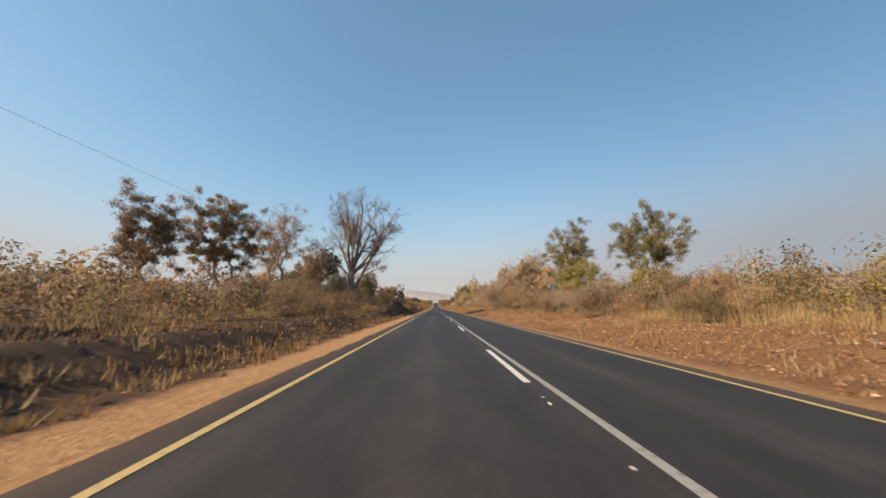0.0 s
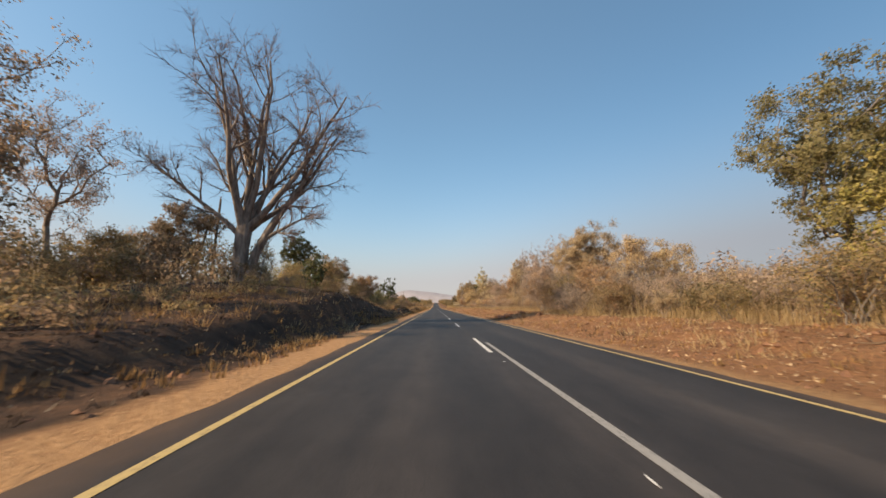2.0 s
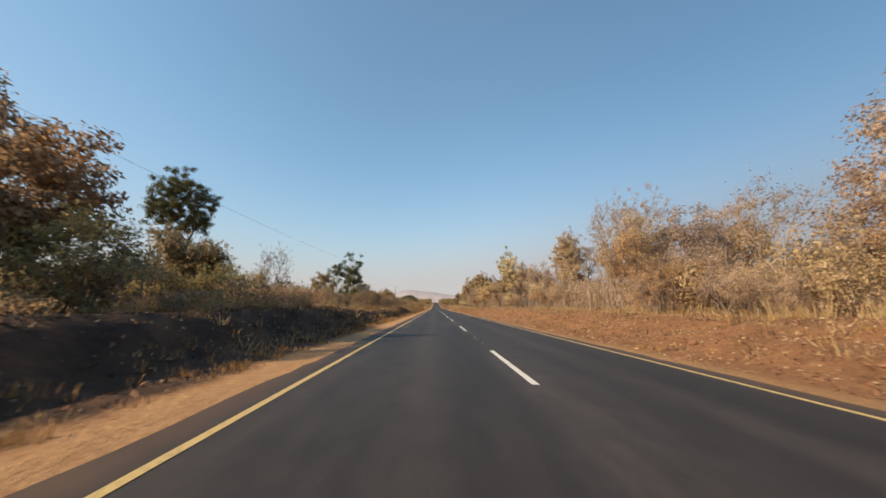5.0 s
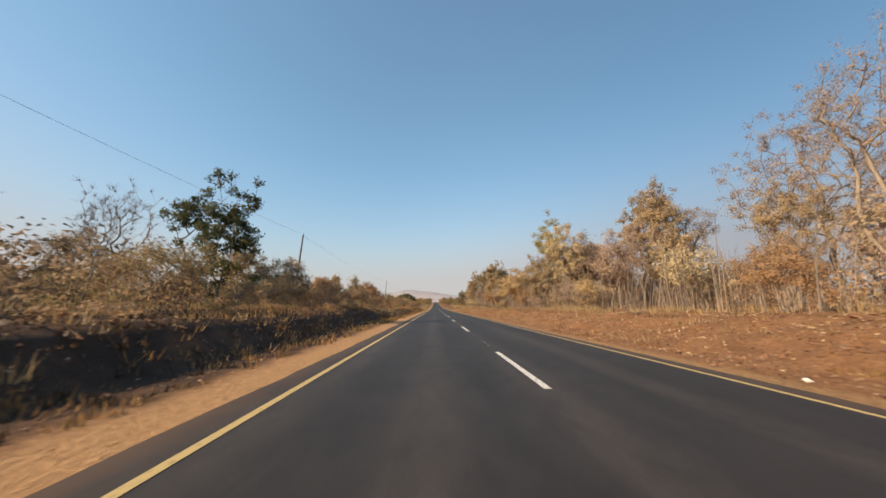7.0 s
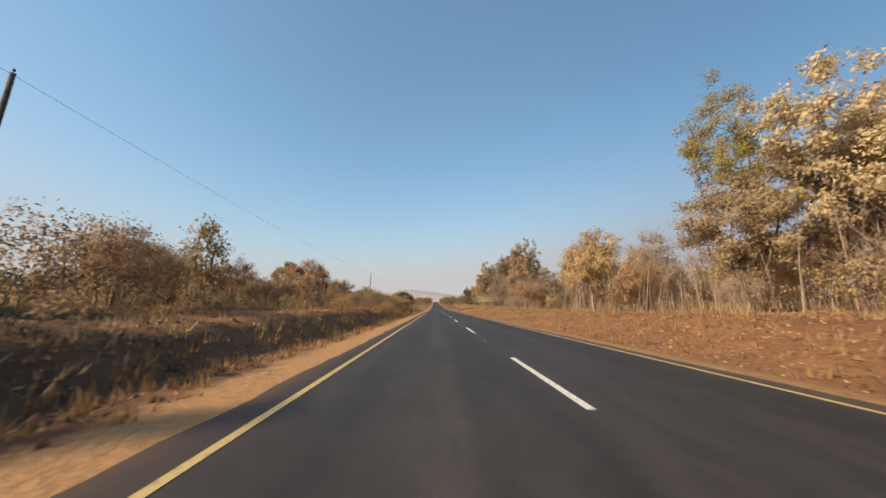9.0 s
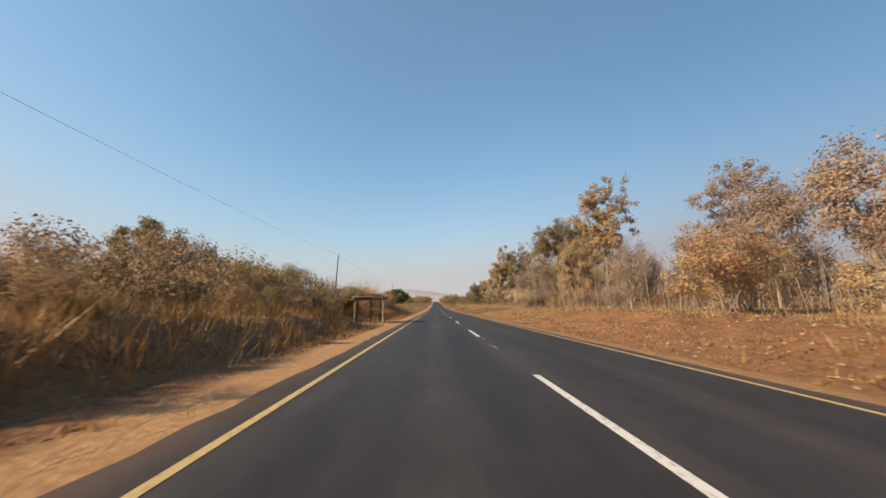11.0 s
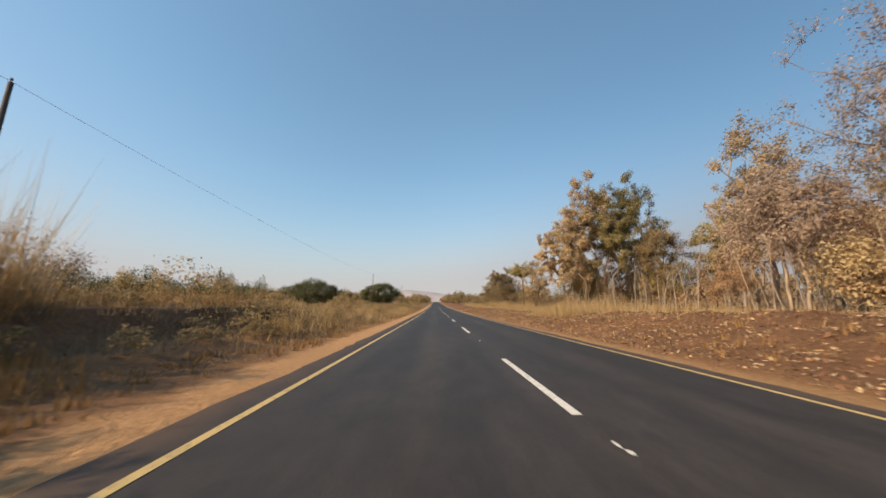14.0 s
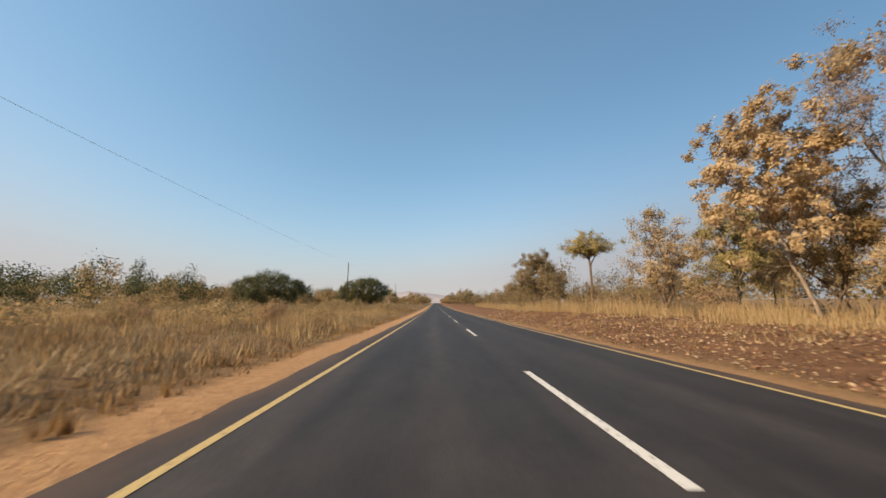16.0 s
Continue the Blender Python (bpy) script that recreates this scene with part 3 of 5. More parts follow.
tree(-20, 68, 8.6, 2.4, "mixed", "sparse leaning roadside tree", 0.3, per=66)
tree(-25, 66, 12, 3.0, "dull", "tree with grey-brown leaves", 0.3)
tree(-24, 78, 9.2, 3.0, "pink", "small leafless tree with fine twigs", 0.25, "grey", per=0, clumps=110, twigs=7)
tree(-22, 85, 7.6, 2.6, "mixed", "brown-green rounded tree above the bank", 0.2, size=0.13)
tree(-25, 90, 9.2, 2.8, "olive", "olive-green rounded tree above the bank", 0.2, size=0.13)
tree(-16, 76, 8.0, 1.6, "dark", "sapling with large dark leaves on upright stems", 0.3, per=29, size=0.26, stems=4)
tree(-20, 91, 9.8, 3.0, "mixed", "brown-green tree above the bank", 0.2)
tree(-20.5, 98, 11, 2.6, "dull", "brown-green tree above the bank", 0.3)
tree(-14.5, 96, 7.5, 2.5, "rust", "small tree with rust-brown hanging leaves", 0.15)
tree(-17, 108, 6.0, 2.2, "mixed", "small brown-green tree above the bank", 0.2)
tree(-16.2, 145.6, 10.5, 2.2, "dark", "dark green tree with an open uneven crown", 0.14, per=100, size=0.14, lumpy=1.4, clumps=110, spread=0.36, trunk_r=0.09)
tree(-18.5, 145.2, 9.0, 1.4, "dark", "dark green small slim tree", 0.62, per=130, size=0.14, lumpy=1.0, clumps=20, spread=0.36, trunk_r=0.05)
tree(-35.5, 158, 15.8, 4.6, "pink", "pale tree almost bare of leaves", 0.25, "pale", per=0, clumps=230, twigs=15)
tree(-47, 150, 15, 3.2, "pink", "pale leafless tree in the bush", 0.3, "pale", per=0, twigs=6)
tree(-44, 139, 13.5, 2.4, "pink", "pale leafless tree in the bush", 0.3, "pale", per=0, twigs=6)
tree(-16.4, 156, 6.3, 1.9, "honey", "roadside tree with golden-brown leaves on thin stems", 0.3, per=130, size=0.13, stems=3)
tree(-29.6, 172, 11, 3.2, "mixed", "tree with yellowing leaves", 0.2)
tree(-16, 166, 5.4, 1.8, "rust", "small tree with rust-brown leaves", 0.05, stems=4, lumpy=1.2, size=0.12)
tree(-15, 178.8, 6.4, 1.2, "mixed", "thin roadside sapling with few leaves", 0.3, per=35)
tree(-22, 185, 5.8, 2.6, "olive", "rounded olive-green low tree", 0.1)
tree(-17, 175, 5.0, 1.3, "gold", "thin roadside sapling with golden leaves", 0.2, per=52)
tree(-18, 202, 7.4, 2.7, "rust", "tree with dull rust-brown crown", 0.2)
tree(-18.5, 219, 6.3, 2.4, "dull", "tree with grey-brown crown", 0.2, size=0.12)
tree(-35.5, 236, 12.4, 3.0, "olive", "grey-green tree behind tall grass", 0.3)
tree(-16.5, 232, 5.3, 1.8, "olive", "olive-green small tree behind the stall", 0.15, size=0.12)
tree(-27.5, 244, 8.0, 2.6, "dark", "dark leafy tree behind tall grass", 0.2, size=0.19)
tree(-31, 242, 9.0, 2.6, "dark", "dark leafy tree behind tall grass", 0.2, size=0.19)
tree(-52, 399, 14.5, 9.5, "dark", "wide dome of dark green foliage", 0.05, per=80, size=0.26, shell=0.72, clumps=420, spread=0.9, lumpy=0.35)
tree(-27.5, 417, 14.0, 8.0, "dark", "wide dome of dark green foliage", 0.05, per=80, size=0.26, shell=0.72, clumps=420, spread=0.9, lumpy=0.35)

# --- beside the far lane
tree(17.8, 49, 14.2, 3.3, "olive", "green tree with a leaning open crown", 0.3, per=200, size=0.115, lumpy=1.1, clumps=150, spread=0.48)
tree(28.3, 47.6, 16, 4.8, "olive", "green tree with a wide rounded crown", 0.34, per=210, size=0.115, lumpy=0.9, clumps=230, spread=0.48)
tree(17.6, 46.5, 8.2, 3.2, "lime", "bushy yellow-green leafy tree reaching the ground", 0.06, per=210, size=0.125, clumps=80, stems=4)
tree(27, 45.5, 8.0, 3.2, "lime", "bushy yellow-green leafy tree", 0.08, per=190, size=0.13, clumps=70)
tree(20.5, 44, 4.6, 2.3, "lime", "low spreading yellow-green tree", 0.08, per=170, size=0.12)
tree(18.0, 41, 4.4, 1.9, "honey", "small golden-leaved tree on thin stems", 0.25, "pale", per=110, size=0.12, stems=4)
tree(46, 52.5, 11.4, 2.2, "pink", "slim leafless tree with upright pale twigs", 0.25, "pale", per=0, clumps=70, twigs=9)
tree(26, 101, 15.2, 3.6, "honey", "tree with pale golden dry leaves", 0.3, "pale", per=240, size=0.12, trunk_r=0.12, lumpy=1.1)
tree(23.4, 77, 11.8, 2.9, "honey", "airy tree with pale straw-coloured leaves", 0.3, "pale", per=130, size=0.13, lumpy=1.1, twigs=5)
tree(21.4, 84, 14.8, 5.2, "honey", "broad tree with pale golden dry leaves", 0.3, "pale", per=290, size=0.125, trunk_r=0.13, clumps=150, twigs=5, lumpy=1.1)
tree(30, 86, 12.3, 3.4, "pink", "pinkish dry-leaved tree in the thicket", 0.3, "pale", size=0.12)
tree(30, 79, 11, 3.0, "pale", "tree with pale dry leaves", 0.3, "pale", size=0.12)
tree(35, 127, 15.4, 5.0, "pink", "tall dry-leaved tree in the thicket", 0.3, "pale", size=0.11, per=200)
tree(45, 160.5, 29.5, 9.5, "pink", "tall open tree with a fine pinkish crown", 0.3, "pale", clumps=300, per=90, twigs=7, size=0.13)
tree(29.5, 144, 22.8, 5.8, "pink", "tall airy pale tree with fine pinkish twigs", 0.38, "pale", clumps=210, per=30, twigs=11, size=0.10, stems=3, huddle=0.2, trunk_r=0.24)
tree(37, 158, 16.0, 4.4, "honey", "tree with clumps of yellow leaves on forked boughs", 0.42, "pale", per=110, lumpy=1.3, size=0.15, twigs=6)
tree(33, 141, 13.0, 3.4, "rust", "tree with rust-brown crown", 0.3, size=0.12)
tree(16.5, 146, 5.4, 1.6, "cream", "slim tree with large bright yellow leaves", 0.5, "pale", per=90, size=0.15, clumps=20)
tree(18.6, 147.5, 4.6, 2.5, "gold", "spreading shrubby tree of pale crooked stems", 0.3, "pale", per=24, stems=6, clumps=50, twigs=6)
tree(20.4, 175.3, 14.6, 3.5, "cream", "tree covered with large pale yellow leaves", 0.3, "pale", per=190, size=0.17, stems=3, lumpy=1.1, trunk_r=0.145)
tree(32.3, 171.5, 20.6, 2.9, "honey", "tall tree with a golden-pink top", 0.55, "pale", per=130, lumpy=1.2)
tree(35.6, 176, 23.6, 2.7, "pink", "tall tree with an orange-pink crown", 0.35, "pale", per=150, size=0.12, twigs=6)
tree(18.8, 181.5, 18.8, 2.6, "lime", "tall slender tree with fine yellow-green leaves", 0.25, "pale", per=280, size=0.11, trunk_r=0.12, lumpy=0.9)
tree(36.5, 182, 23.4, 4.4, "honey", "tall tree with large golden leaves", 0.4, "pale", per=140, size=0.19, lumpy=1.1, twigs=5)
tree(39.7, 175.6, 20, 4.2, "pink", "tall tree with a thin pinkish crown", 0.4, "pale", per=90, size=0.12, twigs=7)
tree(35, 181, 17, 3.4, "pink", "slim tall tree with a fine dry crown", 0.4, "pale", per=120, size=0.12, twigs=6)
tree(16.4, 178.2, 10.8, 3.4, "gold", "dense tree with golden-brown leaves", 0.12, "brown", per=300, size=0.12, stems=3, clumps=80)
tree(15.2, 196, 9.6, 3.2, "pale", "tree with pale golden crown", 0.3, "pale", per=154)
tree(18.6, 237, 17.2, 3.5, "honey", "tree with large golden leaves high on a pale trunk", 0.33, "pale", spread=0.42, clumps=170, per=90, size=0.18, trunk_r=0.13, lumpy=1.0, fork=0.3)
tree(21.5, 239, 10.8, 3.0, "pink", "airy pinkish tree of thin upright stems", 0.2, "pale", stems=5, per=70, size=0.10, twigs=7, clumps=90)
tree(19, 233.4, 8.9, 2.7, "pink", "grey-pink airy tree with many upright stems", 0.2, "pale", stems=4, per=70, size=0.09, twigs=7, clumps=90)
tree(32.7, 234, 18.7, 4.4, "pink", "tall tree with a brown-pink crown", 0.4, "brown", per=110, size=0.17)
tree(21.8, 261, 18.2, 5.3, "mixed", "tree with a wide grey-green and golden crown", 0.56, "grey", per=260, size=0.125, trunk_r=0.15, clumps=170, fork=0.4, lumpy=0.5)
tree(20.8, 250, 14.3, 4.9, "gold", "dense tree with orange-golden leaves", 0.14, "brown", per=280, size=0.125, clumps=150, twigs=5, stems=5, lumpy=1.0)
tree(12.4, 254, 4.6, 2.1, "cream", "small spreading tree with large cream leaves", 0.35, "pale", per=80, size=0.15, stems=4, clumps=30)
tree(18.4, 274.4, 9.5, 1.5, "pink", "thin pale trunk with a few dry twigs", 0.6, "pale", per=10, trunk_r=0.09)
tree(20.3, 269, 16.5, 4.2, "pink", "pinkish dry tree with spreading boughs", 0.35, "grey", per=85, twigs=8, size=0.1, trunk_r=0.13, clumps=160)
tree(26, 258, 17.2, 3.2, "dark", "dark green tree behind the thicket", 0.3, "brown")
tree(19.2, 302, 20.6, 3.9, "honey", "large tree with golden-pink leaves", 0.2, "brown", per=300, size=0.15, trunk_r=0.13, lumpy=1.0, twigs=5, clumps=120)
tree(22.6, 301, 21.2, 3.8, "olive", "large tree with green and golden leaves", 0.2, "grey", per=280, size=0.14, trunk_r=0.15, clumps=110)
tree(26.5, 303, 21.0, 4.0, "olive", "large green-leaved tree with forked trunk", 0.3, "brown", per=200, size=0.15, trunk_r=0.16)
tree(26.6, 297, 13.4, 3.2, "mixed", "tree with brown and green leaves beside tall grass", 0.25, "brown", size=0.13)
tree(21.7, 313.5, 16.8, 4.3, "honey", "tree with large golden leaves leaning towards the road", 0.28, "pale", per=130, size=0.19, lean=-2.2, clumps=150, spread=0.42, trunk_r=0.11, lumpy=1.0)
tree(27, 312, 21.6, 4.0, "pink", "tall tree with a fine grey-pink crown", 0.3, "grey", per=140, size=0.12, trunk_r=0.14)
tree(25, 315, 12.2, 3.3, "mixed", "dense brown-green tree behind dry grass", 0.08, "brown", per=240, size=0.13, clumps=90, stems=3)
tree(28.5, 310, 10.5, 3.2, "dull", "dense grey-brown tree behind dry grass", 0.08, "brown", per=240, size=0.13, clumps=80, stems=3)
tree(24.6, 281, 17.2, 3.2, "honey", "tall tree with pinkish golden leaves", 0.35, "pale", per=150, size=0.15, lumpy=1.2, twigs=6)
tree(33, 293, 13.5, 3.6, "olive", "green-gold tree with a rounded crown", 0.3, "pale", per=170, size=0.15, lumpy=1.1)
tree(44, 303, 20.5, 4.4, "honey", "tall tree with a golden-pink domed top", 0.45, "pale", per=150, size=0.17, lumpy=1.3, twigs=5)
tree(50, 299, 17.5, 5.0, "pink", "wide airy tree with a pinkish crown", 0.3, "pale", per=110, size=0.15, twigs=7)
tree(38, 288, 12.0, 4.0, "rust", "brown-leaved tree with forked boughs", 0.25, "brown", per=120, size=0.14, twigs=6)
tree(29, 327, 14, 4.2, "olive", "rounded olive-green tree beyond dry grass", 0.15)
tree(20.6, 341, 13.8, 3.3, "olive", "slim tree with a small umbrella crown", 0.6, "brown", flat=2.0, per=110, lumpy=1.3)
tree(18, 322, 11.0, 2.8, "gold", "slender tree with orange leaves", 0.08, "brown", per=150, size=0.14, lumpy=1.1, stems=4)
tree(16.5, 352, 11.5, 4.2, "mixed", "rounded brown-green tree beside the road", 0.1)
tree(20, 363, 14.5, 4.8, "mixed", "dense brown-green tree beside the road", 0.1)


# ---------------------------------------------------------------- thickets
SHRUB = [
    ("mixed", dict(seed=11, height=3.4, radius=1.9, crown_base=0.1, clumps=40, per=109, stems=6, trunk_r=0.07, spread=0.5, size=0.085, twigs=3, sides=3)),
    ("rust", dict(seed=12, height=3.0, radius=1.7, crown_base=0.12, clumps=36, per=99, stems=6, trunk_r=0.06, spread=0.5, size=0.095, twigs=3, sides=3)),
    ("gold", dict(seed=13, height=4.2, radius=1.9, crown_base=0.2, clumps=44, per=97, stems=6, trunk_r=0.07, spread=0.5, size=0.11, twigs=3, sides=3)),
    ("pink", dict(seed=14, height=3.8, radius=2.0, crown_base=0.15, clumps=46, per=48, stems=7, trunk_r=0.07, spread=0.55, size=0.08, twigs=3, sides=3)),
    ("olive", dict(seed=15, height=2.8, radius=1.8, crown_base=0.08, clumps=40, per=121, stems=5, trunk_r=0.06, spread=0.45, size=0.085, twigs=3, sides=3)),
    ("pale", dict(seed=16, height=3.6, radius=1.5, crown_base=0.25, clumps=30, per=88, stems=5, trunk_r=0.06, spread=0.5, size=0.14, twigs=3, sides=3)),
    ("lime", dict(seed=17, height=3.0, radius=1.8, crown_base=0.08, clumps=40, per=121, stems=5, trunk_r=0.06, spread=0.45, size=0.10, twigs=3, sides=3)),
]
SHRUB += [
    ("pink", dict(seed=18, height=4.2, radius=2.1, crown_base=0.3, clumps=56, per=105, stems=7, trunk_r=0.085, spread=0.45, size=0.08, twigs=4, sides=3)),
    ("rust", dict(seed=19, height=3.8, radius=1.9, crown_base=0.32, clumps=46, per=120, stems=7, trunk_r=0.08, spread=0.42, size=0.09, twigs=4, sides=3)),
    ("honey", dict(seed=20, height=4.2, radius=1.8, crown_base=0.36, clumps=38, per=115, stems=6, trunk_r=0.08, spread=0.42, size=0.115, twigs=4, sides=3)),
    ("dull", dict(seed=21, height=3.8, radius=1.9, crown_base=0.25, clumps=70, per=14, stems=7, trunk_r=0.08, spread=0.55, size=0.07, twigs=6, sides=3)),
]
SHRUB_LABEL = {"honey": "thin-stemmed shrub with honey-coloured leaves", "dull": "nearly leafless thorny shrub of grey twigs", "mixed": "brown-green roadside shrub with many thin stems", "rust": "rust-brown dry shrub with many thin stems",
               "gold": "golden-leaved shrub with thin upright stems", "pink": "half-bare shrub of pale twigs and few leaves",
               "olive": "low olive-green rounded shrub", "pale": "slim shrub with pale yellow dry leaves", "lime": "bushy yellow-green leafy shrub"}
YOUNG = [
    ("pink", "pale", dict(seed=31, height=8.5, radius=2.3, crown_base=0.35, clumps=60, per=140, trunk_r=0.10, spread=0.6, size=0.13, sides=4, twigs=5)),
    ("gold", "brown", dict(seed=32, height=7.5, radius=2.2, crown_base=0.3, clumps=50, per=130, trunk_r=0.10, spread=0.6, size=0.16, sides=4, twigs=3)),
    ("rust", "grey", dict(seed=33, height=8.0, radius=2.4, crown_base=0.3, clumps=55, per=120, trunk_r=0.10, spread=0.65, size=0.125, sides=4, twigs=4)),
    ("mixed", "grey", dict(seed=34, height=9.0, radius=2.5, crown_base=0.35, clumps=55, per=118, trunk_r=0.12, spread=0.65, size=0.13, sides=4, twigs=4)),
    ("pale", "pale", dict(seed=35, height=6.5, radius=1.9, crown_base=0.3, clumps=40, per=101, trunk_r=0.09, spread=0.55, size=0.2, sides=4, twigs=3)),
    ("olive", "brown", dict(seed=36, height=7.5, radius=2.8, crown_base=0.25, clumps=60, per=135, trunk_r=0.12, spread=0.6, size=0.13, sides=4, twigs=3)),
]
YOUNG += [
    ("dull", "pale", dict(seed=37, height=8.0, radius=2.2, crown_base=0.3, clumps=80, per=14, trunk_r=0.09, spread=0.7, size=0.1, sides=4, twigs=8)),
    ("honey", "pale", dict(seed=38, height=9.0, radius=2.2, crown_base=0.42, clumps=50, per=110, trunk_r=0.09, spread=0.6, size=0.125, sides=4, twigs=5, lumpy=1.2)),
]
YOUNG_LABEL = {"dull": "slim grey tree almost bare of leaves", "honey": "slim pale-stemmed tree with honey-coloured leaves", "pink": "slim pale tree with a thin dry crown", "gold": "slim tree with golden autumn leaves", "rust": "slim tree with rust-brown dry leaves",
               "mixed": "slim tree with brown and green leaves", "pale": "small tree with pale yellow dry leaves", "olive": "rounded olive-green bush tree"}
rnd = random.Random(7)


def shrubs(count, x0, x1, y0, y1, low, high, kinds):
    for _ in range(count):
        x, y = rnd.uniform(x0, x1), rnd.uniform(y0, y1)
        leaf, shape = SHRUB[rnd.choice(kinds)]
        if -20 < x < -8 and 45 < y < 67:
            continue
        plant("shrub", x, y, SHRUB_LABEL[leaf], "shrub", leaf, "pale" if SHRUB.index((leaf, shape)) > 6 else rnd.choice(("grey", "brown")), "roadside shrubs",
              rnd.uniform(0, 360), 0.05, rnd.uniform(low, high) / shape["height"], **shape)


def young_trees(count, x0, x1, y0, y1, low, high, kinds):
    for _ in range(count):
        leaf, bark, shape = YOUNG[rnd.choice(kinds)]
        x, y = rnd.uniform(x0, x1), rnd.uniform(y0, y1)
        if 15 < x < 30 and 136 < y < 166:
            continue
        plant("tree", x, y, YOUNG_LABEL[leaf], "tree", leaf, bark, "thicket trees",
              rnd.uniform(0, 360), 0.05, rnd.uniform(low, high) / shape["height"], **shape)


# beside the far lane
shrubs(10, 8.5, 18, 4, 30, 0.9, 2.2, (0, 1, 8, 10, 9))
shrubs(10, 12, 20, 2, 30, 1.8, 3.2, (0, 1, 3, 7, 8, 6))
shrubs(20, 9.5, 13.5, 28, 72, 1.2, 2.8, (0, 3, 8, 8, 9, 10, 7))
shrubs(20, 12.5, 22, 24, 60, 1.8, 3.6, (0, 3, 7, 8, 10, 10, 6))
shrubs(32, 11.5, 20, 58, 112, 2.2, 5.0, (0, 7, 7, 8, 8, 9, 10))
shrubs(20, 13.5, 20, 110, 185, 2.0, 4.4, (5, 7, 7, 8, 9, 10, 10))
shrubs(12, 13, 19, 185, 224, 2.2, 4.6, (5, 7, 8, 8, 9, 10))
shrubs(12, 13.5, 22, 224, 246, 1.2, 3.0, (7, 8, 10, 10))
shrubs(14, 14.5, 21, 246, 282, 1.6, 4.2, (2, 5, 7, 8, 9, 10))
young_trees(18, 18, 34, 88, 130, 4.5, 10, (0, 0, 2, 6, 7, 3))
young_trees(34, 21, 42, 125, 215, 4.5, 12, (0, 0, 2, 6, 6, 7, 4))
young_trees(10, 21, 42, 205, 224, 5.0, 11, (0, 2, 6, 7))
young_trees(12, 24, 42, 224, 246, 4.5, 10, (0, 0, 6, 6))
young_trees(14, 22, 42, 246, 285, 5.0, 10, (0, 2, 6, 7, 6))
young_trees(10, 17, 25, 258, 282, 4.0, 8.5, (0, 2, 6, 7, 0))
young_trees(10, 26, 46, 285, 345, 6, 11, (1, 2, 3, 5, 7))
young_trees(18, 16, 45, 350, 450, 5, 10, (0, 2, 3, 5, 5))
# beside the near lane
shrubs(8, -22, -13, -2, 25, 0.9, 1.6, (0, 1, 8, 0, 4))
shrubs(26, -20, -10.5, 22, 55, 1.2, 2.8, (0, 1, 8, 8, 0, 1))
shrubs(24, -19, -10.5, 64, 132, 1.4, 3.2, (0, 1, 8, 0, 10, 4))
shrubs(22, -20, -11, 132, 200, 1.4, 3.2, (0, 1, 8, 8, 1, 10))
shrubs(16, -13, -7.6, 192, 216, 0.7, 1.7, (1, 8, 8, 0, 10))
shrubs(6, -24, -14, 236, 250, 1.3, 2.3, (0, 4, 4, 1))
shrubs(6, -18, -12.5, 219, 230, 1.2, 2.4, (4, 4, 0, 10))
shrubs(10, -14, -9.9, 213, 230, 0.7, 1.5, (1, 8, 4, 0, 10))
shrubs(7, -14, -11, 233, 240, 1.6, 2.4, (4, 0, 4, 8))
shrubs(8, -11, -8.4, 232, 248, 0.8, 1.7, (1, 4, 0, 8))
shrubs(12, -16, -8.6, 243, 272, 1.2, 2.8, (8, 1, 10, 0, 3))
shrubs(10, -30, -8.5, 268, 345, 0.7, 1.9, (0, 1, 3, 4, 8, 10))
young_trees(7, -50, -28, 70, 130, 6, 9, (2, 3, 5))
young_trees(8, -60, -32, 150, 240, 6, 9, (0, 3, 5))
young_trees(8, -60, -16, 425, 520, 6, 9, (3, 5, 5))


# ---------------------------------------------------------------- grass, litter, far woods
def grass(label, mat, count, x0, x1, y0, y1, low, high, blades=12, seed=1, wide=0.02, tuft=0.16, splay=0.35, clump=0.25, avoid=None):
    rng = np.random.default_rng(seed)
    pts, grown = [], []
    while len(pts) < count:
        x, y = rng.uniform(x0, x1), rng.uniform(y0, y1)
        if rng.random() > 0.5 + 1.6 * clump * noise.noise(Vector((x * 0.45, y * 0.3, seed * 3.7))):
            continue
        if avoid and avoid[0] < x < avoid[1] and avoid[2] < y < avoid[3]:
            continue
        pts.append((x, y, gz(x, y) - 0.02))
        grown.append(max(0.3, 0.75 + 0.9 * noise.noise(Vector((x * 0.16, y * 0.11, 5.5 + seed)))))
    C = np.repeat(np.array(pts), blades, 0)
    n = len(C)
    hgt = np.repeat(rng.uniform(low, high, count) * np.array(grown), blades) * rng.uniform(0.35, 1.1, n)
    ang = rng.uniform(0, 2 * np.pi, n)
    foot = C + np.stack([np.cos(ang), np.sin(ang), np.zeros(n)], 1) * (tuft * rng.random(n) ** 0.5)[:, None]
    bow = ang + rng.normal(0, 0.9, n)
    way = np.stack([np.cos(bow), np.sin(bow), np.zeros(n)], 1) * (splay * rng.random(n) * hgt)[:, None]
    tip = foot + way + np.stack([np.zeros(n), np.zeros(n), hgt], 1)
    turn = rng.uniform(0, 2 * np.pi, n)
    s = np.stack([np.cos(turn), np.sin(turn), np.zeros(n)], 1) * (wide * rng.uniform(0.6, 1.5, n))[:, None]
    v = np.stack([foot - s, foot + s, tip], 1).reshape(-1, 3)
    f = np.arange(3 * n).reshape(n, 3)
    return tagged(new("grass", mesh("grass", v, f, mat)), label, "grass", kind="stuff")


